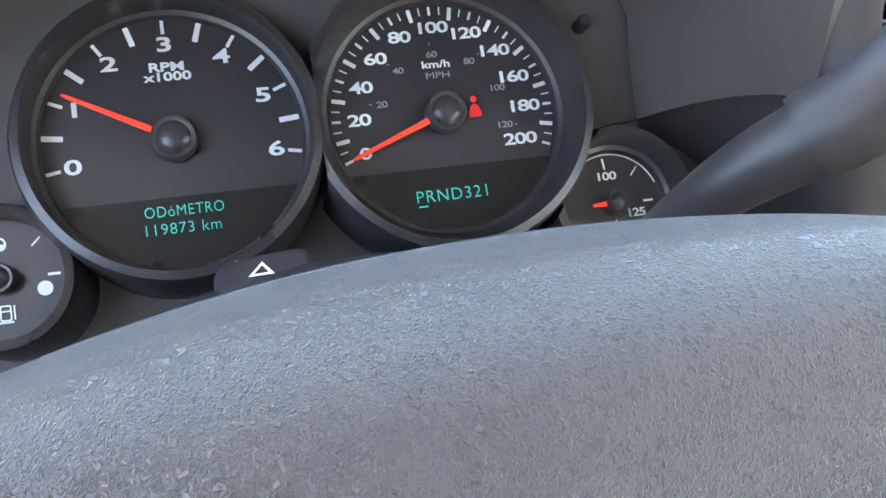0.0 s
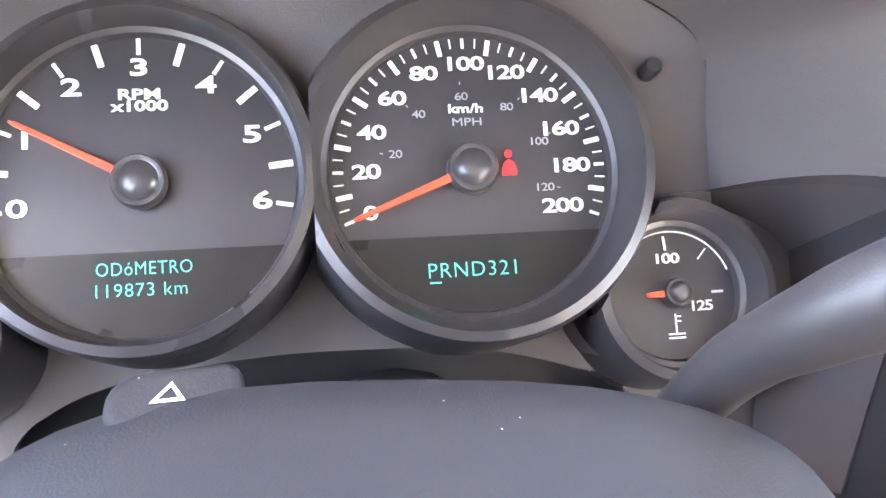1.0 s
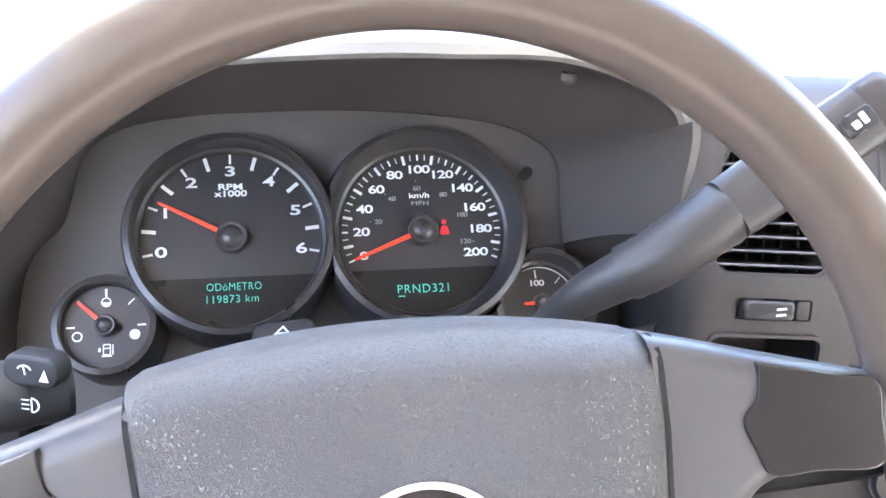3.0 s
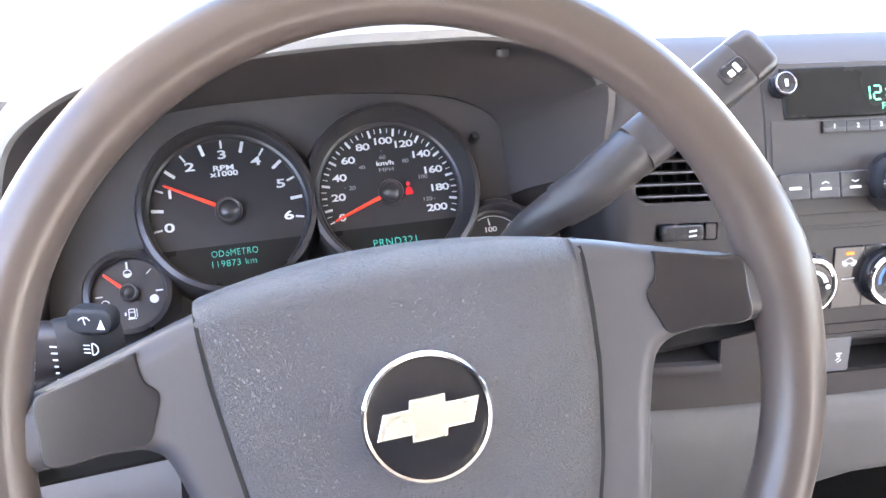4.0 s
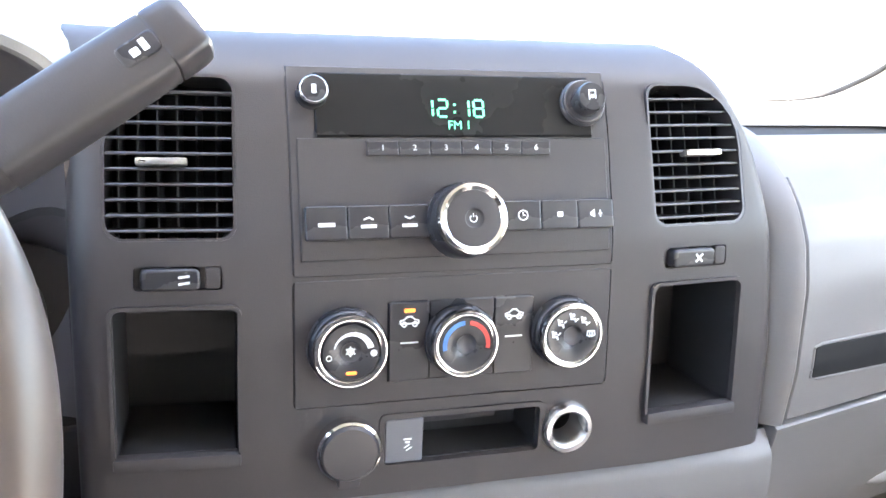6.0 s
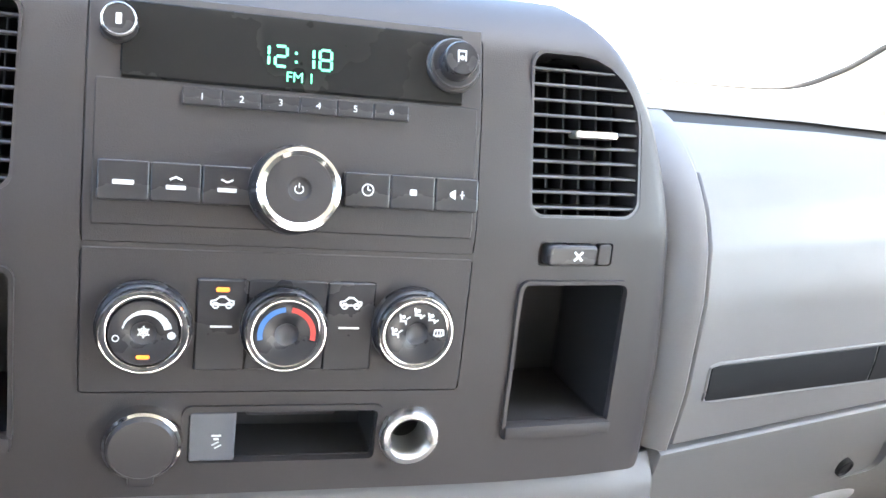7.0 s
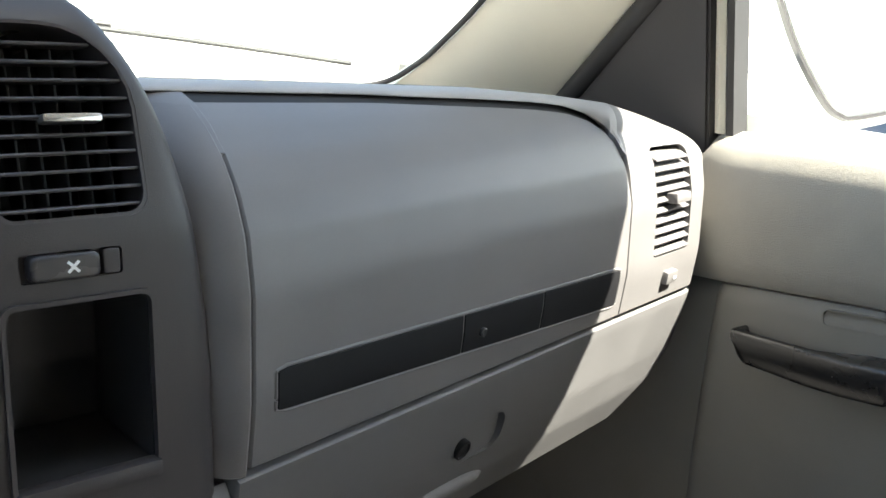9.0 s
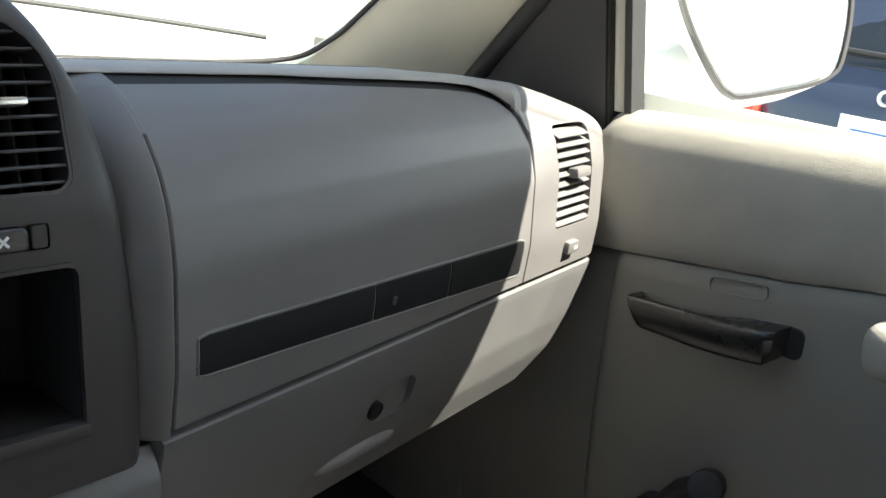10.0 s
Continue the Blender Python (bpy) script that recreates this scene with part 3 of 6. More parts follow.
# ---- cab shell ----
def slab(name, w, d, h, at, mat, label, category, r=0.004):
    return single(name, box(w, d, h, r), mat, label, category, pose(*at), kind="structure")


slab("floor", 1.9, 2.2, 0.05, (0, 0.1, 0.62), CARPET, "dark carpeted cab floor", "floor")
slab("ceiling", 1.42, 1.52, 0.05, (0, -0.50, 1.80), HEADLINER, "pale headliner of the cab", "ceiling")
slab("wall_front", 1.7, 0.04, 0.60, (0, 1.02, 0.92), VOID, "bulkhead behind the dashboard, near-black for the shade there", "wall")
# Unseen; closed up to the roof to keep out light from behind.
slab("wall_rear", 1.8, 0.05, 1.16, (0, -1.25, 1.21), BOUNCE_CUT, "unseen dark rear wall that keeps light out of the cab", "wall")
# Unseen slab, added to block light rising from the ground outside.
slab("driver_side_blocker", 0.06, 1.95, 0.70, (-0.86, -0.25, 0.98), BOUNCE_CUT, "unseen dark slab that keeps low light off the driver side", "door")
slab("kick_panel_right", 0.05, 0.42, 0.66, (0.875, 0.94, 0.96), DOORLOW, "plain kick panel beside the footwell", "wall")
slab("kick_panel_left", 0.05, 0.42, 0.66, (-0.875, 0.94, 0.96), DOORLOW, "plain kick panel beside the footwell", "wall")

# ---- passenger door ----
door = thing("door_passenger", pose(0.82, 0.0, 0.7), "grey vinyl passenger door with an open view through its window", "door", kind="structure")


def door_section(y):
    """The door's inner profile at y: pairs of x, z from the sill of the window down."""
    lift = float(np.interp(y, [-0.6, 0.0, 0.35, 0.54, 0.575, 0.60, 0.75], [1.330, 1.316, 1.297, 1.284, 1.277, 1.215, 1.200]))
    seam = float(np.interp(y, [-0.6, 0.0, 0.23, 0.32, 0.53, 0.75], [1.20, 1.195, 1.186, 1.168, 1.138, 1.118]))
    return [(0.885, lift - 0.03), (0.872, lift + 0.004), (0.850, lift + 0.006), (0.832, lift + 0.001), (0.820, lift - 0.012), (0.813, lift - 0.035),
            (0.810, lift - 0.07), (0.811, seam + 0.03), (0.815, seam + 0.008), (0.819, seam + 0.003)], \
           [(0.821, seam + 0.001), (0.815, seam - 0.006), (0.812, seam - 0.02), (0.812, 1.05), (0.816, 0.95), (0.83, 0.80), (0.85, 0.66), (0.88, 0.66)]


ys = span(-0.75, 0.78, 40)
part("upper_trim", loft([[(x, y, z) for x, z in door_section(y)[0]] for y in ys]), DOORTRIM, door, "grained vinyl upper trim", world=True)
part("lower_trim", loft([[(x + 0.018 * max(0.0, (y - 0.50) / 0.02) ** 2 if y < 0.52 else x + 0.018, y, z) for x, z in door_section(y)[1]] for y in [v for v in ys if v < 0.49] + span(0.49, 0.53, 8) + span(0.56, 0.78, 4)]), DOORLOW, door, "plain lower trim, coloured darker for the shade low down", world=True)
part("outer_skin", moved(box(0.03, 1.55, 0.66, 0.01), pose(0.905, 0.0, 0.975)), WHITEPAINT, door, world=True)


def tumble(z):
    """How far out the window's plane lies at height z."""
    return 0.845 - 0.20 * (z - 1.30)


def pillar_line(a, b, s):
    return Vector(a).lerp(Vector(b), s)


# window frame: front bar, top rail
bar_rows = []
for z in span(1.285, 1.80, 10):
    f = (z - 1.285) / 0.515
    y0 = 0.547 + 0.02 * f
    x = tumble(z)
    bar_rows.append([(x - 0.012, y0, z), (x - 0.016, y0 + 0.005, z), (x - 0.016, y0 + 0.018, z), (x - 0.012, y0 + 0.021, z), (x + 0.01, y0 + 0.021, z), (x + 0.01, y0, z)])
# Pillar's pale colour on a grey channel, standing in for window glare.
part("division_bar", loft(bar_rows, True, True), PILLAR, door, "grey window channel, coloured pale for the glare round it", world=True)
part("division_seal", loft([[(p[0] - 0.001 if i < 3 else p[0], p[1] - 0.0105 + (0.0 if i in (0, 1, 5) else -0.012), p[2]) for i, p in enumerate(r)] for r in bar_rows], True, True), RUBBER, door, world=True)

# sail panel: the black triangle behind the pillar
sail = [(0.556, 1.262), (0.600, 1.258), (0.66, 1.255), (0.775, 1.262), (0.60, 1.428), (0.562, 1.464)]
sail_bm = bmesh.new()
fr = [sail_bm.verts.new((tumble(z) - 0.028, y, z)) for y, z in sail]
bk = [sail_bm.verts.new((tumble(z) + 0.02, y, z)) for y, z in sail]
sail_bm.faces.new(fr)
sail_bm.faces.new(bk[::-1])
for i in range(len(sail)):
    j = (i + 1) % len(sail)
    sail_bm.faces.new((fr[i], fr[j], bk[j], bk[i]))
bmesh.ops.bevel(sail_bm, geom=[e for e in sail_bm.edges if e.verts[0] in fr and e.verts[1] in fr], offset=0.003, segments=2, affect="EDGES")
part("sail_panel", sail_bm, BLACK, door, "black triangular corner panel", world=True)

# ---- A-pillars, header, windscreen ----
def pillar(sgn):
    rows = []
    for s in span(-0.14, 1, 18):
        f = pillar_line((0.718, 0.985, 1.272), (0.655, 0.42, 1.76), s) + Vector((0, 0, -0.28 * s * (1 - s)))
        r = pillar_line((0.828, 0.80, 1.262), (0.735, 0.24, 1.79), s)
        m = f.lerp(r, 0.5) + Vector((-0.018, -0.012, 0.0))
        o = f.lerp(r, 0.5) + Vector((0.05, 0.05, 0.02))
        row = [f + Vector((0.01, 0.015, 0.01)), f, f.lerp(m, 0.5) + Vector((-0.006, -0.004, 0)), m, r.lerp(m, 0.5) + Vector((-0.006, -0.004, 0)), r, r + Vector((0.02, 0.01, 0)), o]
        rows.append([(sgn * p.x, p.y, p.z) for p in row])
    return loft(rows, True, True)


single("pillar_trim_right", pillar(1), PILLAR, "pale plastic windscreen pillar trim", "pillar", kind="structure")
weather = [pillar_line((0.828, 0.80, 1.262), (0.735, 0.24, 1.79), q) + Vector((-0.004, -0.010, 0.0)) for q in span(-0.12, 1, 14)]
single("door_seal", tube(weather, 0.0115, 14), RUBBER, "black rubber door seal along the pillar", "seal", kind="structure")
single("pillar_trim_left", pillar(-1), PILLAR, "pale plastic windscreen pillar trim", "pillar", kind="structure")
slab("header_trim", 1.40, 0.07, 0.04, (0, 0.235, 1.785), PILLAR, "pale trim over the windscreen", "trim", 0.012)

foot = [Vector(p) for p in ((0.34, 1.030, 1.268), (0.45, 1.016, 1.268), (0.60, 0.990, 1.270), (0.690, 0.960, 1.281))]
foot += [pillar_line((0.718, 0.985, 1.272), (0.655, 0.42, 1.76), q) + Vector((-0.006, -0.004, 0.004 - 0.28 * q * (1 - q))) for q in (0.14, 0.25, 0.4, 0.6, 0.8, 1.0)]
single("windscreen_seal", tube(curve_points(foot, 60), 0.0034, 10), RUBBER, "dark rubber seal round the windscreen", "seal", kind="structure")


def screen(u, v):
    x = -0.79 + 1.58 * u
    xx = x * (1 - 0.16 * v)
    return (xx, 1.075 - 0.12 * (x / 0.79) ** 2 + v * (0.27 - 1.075 + 0.06 * (x / 0.79) ** 2), 1.262 + 0.53 * (1 - (1 - v) ** 1.35))


g = single("windscreen", loft([[screen(u, v) for u in span(0, 1, 24)] for v in span(0, 1, 10)]), GLASS, "clear windscreen glass", "window", kind="structure")
g.visible_shadow = False
pane = loft([[(tumble(z) + 0.012, y, z) for y in span(-0.7, 0.80, 6)] for z in span(1.28, 1.78, 4)])
g = part("pane", pane, GLASS, door, "clear raised side window", world=True)
g.visible_shadow = False
rail = loft([[(tumble(1.755) - 0.04, y, 1.80), (tumble(1.755) - 0.03, y, 1.745), (tumble(1.755) + 0.02, y, 1.74), (tumble(1.755) + 0.03, y, 1.82)] for y in span(-1.2, 0.42, 8)], True, True)
single("roof_rail_right", rail, PILLAR, "pale roof rail over the passenger door", "trim", kind="structure")
slab("roof_rail_left", 0.10, 1.5, 0.08, (-0.72, -0.45, 1.78), PILLAR, "pale roof rail over the driver door", "trim")
slab("pillar_rear_right", 0.10, 0.14, 0.60, (0.80, -0.80, 1.54), PILLAR, "pale pillar behind the passenger door", "pillar")
slab("pillar_rear_left", 0.10, 0.14, 0.60, (-0.80, -0.80, 1.54), PILLAR, "pale pillar behind the driver door", "pillar")

# ---- outside ----
gr = bmesh.new()
bmesh.ops.create_grid(gr, x_segments=8, y_segments=8, size=400)
single("ground", gr, ASPHALT, "pale sunlit concrete yard", "ground", kind="structure", smooth=0)
hood = loft([[(x, y, 1.245 - 0.10 * (y - 1.1) ** 2 - 0.03 * (x / 0.85) ** 2) for x in span(-0.85, 0.85, 10)] for y in span(1.09, 2.3, 10)])
single("bonnet", hood, WHITEPAINT, "white painted pickup bonnet", "bonnet", kind="structure")


# ---- instrument cluster and its binnacle ----
CLUSTER = face(-0.352, 0.487, 1.2735, 18, 0, 2)
DIALS = CLUSTER.inverted() @ face(-0.3559, 0.488, 1.275, 34, 3, 2)
cluster = thing("instrument_cluster", CLUSTER, "black instrument cluster with two large dials and two small gauges", "instrument cluster")
binnacle = thing("instrument_hood", pose(-0.41, 0.45, 1.2), "deep charcoal instrument hood with a vinyl brow coloured for the light on it", "dashboard hood")


def resample(pts, n=336):
    return [(p.x, p.y) for p in curve_points([(a, b, 0) for a, b in pts], n)]


OPENING = resample([(-0.2165, 1.17), (-0.2165, 1.25), (-0.2165, 1.285), (-0.2165, 1.325), (-0.2185, 1.3640), (-0.247, 1.3870), (-0.300, 1.4065), (-0.36, 1.408), (-0.41, 1.406), (-0.46, 1.401), (-0.52, 1.393), (-0.565, 1.375), (-0.597, 1.34), (-0.612, 1.26), (-0.614, 1.17)])
INNER = resample([(-0.243, 1.17), (-0.244, 1.235), (-0.262, 1.258), (-0.269, 1.295), (-0.272, 1.322), (-0.288, 1.336), (-0.318, 1.345), (-0.38, 1.349), (-0.443, 1.347), (-0.50, 1.342), (-0.54, 1.333), (-0.562, 1.315), (-0.572, 1.28), (-0.594, 1.25), (-0.604, 1.17)])
INNER = [(-0.40 + (x + 0.40) * 1.045, 1.42 + (z - 1.42) * 1.045) for x, z in INNER]


def plane_y(z):
    return 0.511 + 0.325 * (z - 1.2735)


def lip_y(x, z):
    """How far forward the hood's lip lies: it falls back towards the centre stack."""
    if x > -0.36:
        return float(np.interp(x, [-0.36, -0.30, -0.269, -0.247, -0.2265, -0.2165], [0.366, 0.373, 0.387, 0.402, 0.420, 0.430]))
    return 0.366 + 0.36 * max(0, 1.405 - z) - 0.10 * max(0, 1.36 - z)


def swell(pts, d):
    return [(x + d * (x + 0.41) / math.hypot(x + 0.41, z - 1.20), z + d * (z - 1.20) / math.hypot(x + 0.41, z - 1.20)) for x, z in pts]


tunnel = []
for f in span(0, 1, 10):
    row = []
    for (a, b), (c, d) in zip(INNER[92:], OPENING[92:]):
        g = f ** 0.9
        x, z = a + (c - a) * g, b + (d - b) * g
        top = max(0, min(1, (z - 1.33) / 0.05))
        y = (plane_y(b) - 0.014) * (1 - f) + lip_y(c, d) * f
        row.append((x, y, z + 0.016 * top * math.sin(math.pi * f)))
    tunnel.append(row)
part("tunnel", loft(tunnel), BINNACLE, binnacle, "dark inner wall of the hood", world=True)
cheek = []
for f in span(0.02, 1.10, 44):
    row = []
    for k in range(0, 98):
        (a, b), (c, d) = INNER[k], OPENING[k]
        x, z = a + (c - a) * f, b + (d - b) * f
        row.append((x - 0.0015, (plane_y(b) - 0.014) * (1 - f) + lip_y(c, d) * f - 0.002, z))
    cheek.append(row)


shell_rows = [r + [(x + 0.006, y + 0.003, z) for x, y, z in r[::-1]] for r in cheek]
wall = part("cheek", loft(shell_rows, True, True), WALL_BROWN, binnacle, "brownish grey side wall of the hood", world=True)
LIP = OPENING[90:]
brow = [[(x, lip_y(x, z), z) for x, z in LIP]]
for off, dy in ((0.003, -0.004), (0.008, -0.003), (0.013, 0.006), (0.017, 0.03), (0.019, 0.08)):
    brow.append([(x2, lip_y(x, z) + dy, z2) for (x, z), (x2, z2) in zip(LIP, swell(LIP, off))])
last = swell(LIP, 0.016)
brow.append([(x, 0.58, min(z, 1.39)) for x, z in last])
brow.append([(x, 0.72, min(z, 1.335)) for x, z in last])
# The lighter vinyl colour carries the light falling on the brow.
part("brow", loft(brow), TITAN_LIT, binnacle, "grey vinyl brow, coloured paler for the light on it", world=True)
lamp_dot = lathe([(0, 0.0025), (0.003, 0.002), (0.0045, 0.0), (0.0045, -0.004)], 16)
part("light_sensor", moved(lamp_dot, pose(-0.287, 0.425, 1.3890, 180)), TITANIUM, binnacle, "small pale sensor cap", world=True)

# face panel with four round openings and a mouth for the column
loop = [(x + 0.352, (z - 1.2735) / math.cos(radians(18))) for x, z in INNER]
ca, sa = math.cos(radians(-2)), math.sin(radians(-2))
loop = [(x * ca - y * sa, x * sa + y * ca) for x, y in loop]
loop = [(x * 1.030 - 0.0015, y * 1.035) for x, y in loop]
panel = part("face_panel", prism(loop, -0.016, -0.010), PANEL, cluster, "charcoal face panel")
GAUGES = {"tachometer": (-0.1201, -0.0002, 0.0565, 0.0640), "speedometer": (0.0, 0.0, 0.0545, 0.0665), "fuel_gauge": (-0.1947, -0.0512, 0.0262, 0.0310), "temperature_gauge": (0.0742, -0.0508, 0.0262, 0.0350)}
MOUTH = [(p.x, p.y) for p in curve_points([(-0.1835, -0.150, 0), (-0.1835, -0.107, 0), (-0.166, -0.0885, 0), (-0.134, -0.0765, 0), (-0.085, -0.0695, 0), (-0.042, -0.0680, 0), (0.0, -0.0695, 0), (0.038, -0.0785, 0), (0.060, -0.090, 0), (0.070, -0.150, 0)], 60)]
cut(panel, [moved(prism(disc(ro - 0.002, 40), -0.06, 0.05), DIALS @ pose(cx, cy, 0)) for cx, cy, r, ro in GAUGES.values()] + [prism(MOUTH, -0.03, 0.05)])
part("housing", moved(prism(rrect(0.375, 0.21, 0.02), -0.08, -0.045), pose(-0.065, -0.02, 0)), VOID, cluster, "housing behind the dials, near-black for the shade there")


CLIPS = {"tachometer": [((-0.0590, 0, 0), (1, 0, 0))], "speedometer": [((-0.0590, 0, 0), (-1, 0, 0))], "fuel_gauge": [((-0.1201 - 0.0625 * 0.825, -0.0625 * 0.565, 0), (0.825, 0.565, 0))], "temperature_gauge": [((0.0652 * 0.825, -0.0652 * 0.565, 0), (-0.825, 0.565, 0))]}


def bezel(name, cx, cy, r, ro, tall):
    prof = [(r - 0.0015, 0.0), (r - 0.0005, 0.003), (r + 0.0015, 0.004), (r + 0.003, tall * 0.55), (ro - 0.005, tall), (ro - 0.0015, tall - 0.001), (ro, tall - 0.005), (ro + 0.0015, -0.038), (r - 0.0015, -0.038)]
    bm = moved(lathe(prof, 96, True), pose(cx, cy, 0))
    for at, away in CLIPS[name]:
        bmesh.ops.bisect_plane(bm, geom=bm.verts[:] + bm.edges[:] + bm.faces[:], plane_co=at, plane_no=away, clear_outer=True)
    return part("bezel", bm, BEZEL, cluster, "satin dark ring", m=DIALS)


def needle(parent, turn, length, tail, w0, w1):
    pts = [(tail, w0 / 2), (length * 0.96, w1 / 2), (length, w1 * 0.2), (length, -w1 * 0.2), (length * 0.96, -w1 / 2), (tail, -w0 / 2)]
    return part("needle", prism(pts, 0.0050, 0.0062, 0.0004), NEEDLE, parent, "orange-red pointer", m=pose(0, 0, 0, 0, 0, turn))


def hub(parent, r):
    part("hub_cap", lathe([(0, 0.0105), (r * 0.35, 0.0103), (r * 0.62, 0.0092), (r * 0.74, 0.0078), (r * 0.80, 0.0080), (r * 0.93, 0.0080), (r, 0.0068), (r, 0.002)], 40), BEZEL, parent, "domed black hub cap")


def scale_mark(parent, r0, r1, a, w, mat=PRINT):
    return part("scale_mark", bar(r1 - r0, w, (r0 + r1) / 2), mat, parent, m=pose(0, 0, 0.0005, 0, 0, a))


def numeral(parent, text, r, a, h, wide=1.3, mat=PRINT, bold=0.0, dx=0.0, dy=0.0):
    writing("digit", letters(text, h, wide, bold=bold, spacing=0.90), mat, parent, pose(r * math.cos(radians(a)) + dx, r * math.sin(radians(a)) + dy, 0.0005))


def legend(parent, text, x, y, h, wide, mat, bold=0.0):
    writing("letter", letters(text, h, wide, bold=bold), mat, parent, pose(x, y, 0.0006))


def dial(name, label):
    cx, cy, r, ro = GAUGES[name]
    return part(name, lathe([(0, 0), (r - 0.001, 0.0), (r - 0.001, -0.003)], 72), DIAL, cluster, label, m=DIALS @ pose(cx, cy, 0))


def chord(r, y):
    x = math.sqrt(r * r - y * y)
    a0, a1 = math.degrees(math.atan2(y, -x)) % 360, math.degrees(math.atan2(y, x)) % 360
    return [(r * math.cos(radians(a)), r * math.sin(radians(a))) for a in span(a0, a1, 30)]


tach = dial("tachometer", "round black rev counter dial reading just over one")
for i in range(13):
    a = 190.1 - 200.7 * i / 12
    if i % 2:
        scale_mark(tach, 0.0457, 0.0545, a, 0.0024)
    else:
        scale_mark(tach, 0.0483, 0.0545, a, 0.0015)
for i in range(7):
    numeral(tach, str(i), 0.0433, 190.1 - 200.7 * i / 6, 0.0066, 1.68, bold=0.00018)
legend(tach, "RPM", 0.0001, 0.0332, 0.0040, 1.50, PRINT, 0.00015)
legend(tach, "x1000", 0.0003, 0.0288, 0.0040, 1.45, PRINT, 0.00015)
needle(tach, 152.0, 0.0495, 0.006, 0.0030, 0.0017)
hub(tach, 0.0098)
part("display_lens", prism(chord(0.0555, -0.0246), 0.0006, 0.0012), LENS, tach, "dark display window")
writing("readout", letters("ODóMETRO", 0.0050, 0.86, bold=-0.0001, spacing=1.08), GREEN, tach, pose(0.0006, -0.0308, 0.0016), "green display text")
writing("readout", letters("119873 km", 0.0050, 1.0, bold=-0.0001, spacing=1.08), GREEN, tach, pose(-0.0010, -0.0384, 0.0016), "green display text")

speed = dial("speedometer", "round black speedometer dial reading zero")
for i in range(41):
    a = 201.1 - 222.6 * i / 40
    if i % 2:
        scale_mark(speed, 0.0480, 0.0518, a, 0.00060)
    elif i % 4 == 2:
        scale_mark(speed, 0.0456, 0.0518, a, 0.0019)
    else:
        scale_mark(speed, 0.0478, 0.0518, a, 0.0012)
for i in range(11):
    a = 201.1 - 222.6 * i / 10
    numeral(speed, str(20 * i), (0.0412, 0.0392, 0.0396, 0.0401, 0.0411, 0.0416, 0.0409, 0.0399, 0.0384, 0.0384, 0.0375)[i], a - (2.0 if i == 10 else 0), 0.0055, 1.55, bold=0.00014)
for i, v in enumerate((20, 40, 60, 80, 100, 120)):
    scale_mark(speed, 0.0336, 0.0348, 165.4 - 36.1 * i + (1.5, 2, 0, -4, 2, 2)[i], 0.00040, PRINT_DIM)
    numeral(speed, str(v), 0.0289, 165.4 - 36.1 * i, 0.0031, 1.35, PRINT_DIM)
legend(speed, "km/h", -0.0003, 0.0240, 0.0034, 1.45, PRINT, 0.0001)
legend(speed, "MPH", -0.0001, 0.0188, 0.0031, 1.40, PRINT_DIM)
needle(speed, 201.8, 0.0485, 0.006, 0.0030, 0.0017)
hub(speed, 0.0095)
part("display_lens", prism(chord(0.0535, -0.0245), 0.0006, 0.0012), LENS, speed, "dark display window")
writing("readout", letters("PRND321", 0.0058, 0.98, bold=-0.00012, spacing=1.12), GREEN, speed, pose(-0.0016, -0.0376, 0.0016), "green gear display")
part("readout_underline", bar(0.0042, 0.0006), GREEN, speed, m=pose(-0.0162, -0.0418, 0.0016))
drop = [(0, 0.0016), (0.0018, 0.0006), (0.0030, -0.0030), (0.0026, -0.0046), (-0.0026, -0.0046), (-0.0030, -0.0030), (-0.0018, 0.0006)]
part("warning_lamp", prism(disc(0.0015, 16), 0.0004, 0.0008), RED, speed, "lit red warning lamp", m=pose(0.0148, 0.0060, 0))
part("warning_lamp", prism(drop, 0.0004, 0.0008), RED, speed, "lit red warning lamp", m=pose(0.0148, 0.0022, 0))
fuel = dial("fuel_gauge", "small round fuel gauge")
for a, w in ((180, 0.0011), (135, 0.0005), (90, 0.0014), (45, 0.0007), (0, 0.0011)):
    scale_mark(fuel, 0.0178, 0.0228, a, w)
needle(fuel, 137, 0.0215, 0.004, 0.0028, 0.0018)
hub(fuel, 0.0062)
part("symbol", arc_band(0.0022, 0.0030, 0, 360), PRINT, fuel, m=pose(-0.0165, -0.0055, 0.0005))
part("symbol", prism(disc(0.0031, 20), 0, 0.0002), PRINT, fuel, m=pose(0.0163, -0.0056, 0.0005))
part("symbol", join(arc_band(0.0022, 0.0030, 0, 360), prism([(0.0024 * math.cos(radians(a)), 0.0024 * math.sin(radians(a))) for a in span(180, 360, 12)], 0, 0.0002)), PRINT, fuel, m=pose(0, 0.0145, 0.0005))
pump = join(moved(ring_plate(rrect(0.0046, 0.0066, 0.0008, 2), rrect(0.0034, 0.0054, 0.0006, 2), 0, 0.0002), pose(0, 0, 0)), bar(0.0058, 0.0008, 0, -0.0038), bar(0.0034, 0.0006, 0, 0.0008), bar(0.0006, 0.0060, 0.0034, 0), bar(0.0012, 0.0024, -0.0042, 0))
part("symbol", pump, PRINT, fuel, m=pose(0.0003, -0.0140, 0.0005))
temp = dial("temperature_gauge", "small round coolant temperature gauge")
for a, w in ((95, 0.0010), (49, 0.0006), (0, 0.0010)):
    scale_mark(temp, 0.0152 if a == 0 else 0.0168, 0.0200 if a == 0 else 0.0222, a, w)
part("scale_arc", arc_band(0.0236, 0.0242, 20, 115), PRINT, temp, m=pose(0, 0, 0.0004))
numeral(temp, "100", 0.0135, 96, 0.0040, 1.4, bold=0.0001)
numeral(temp, "125", 0.0118, -26, 0.0040, 1.3, bold=0.0001)
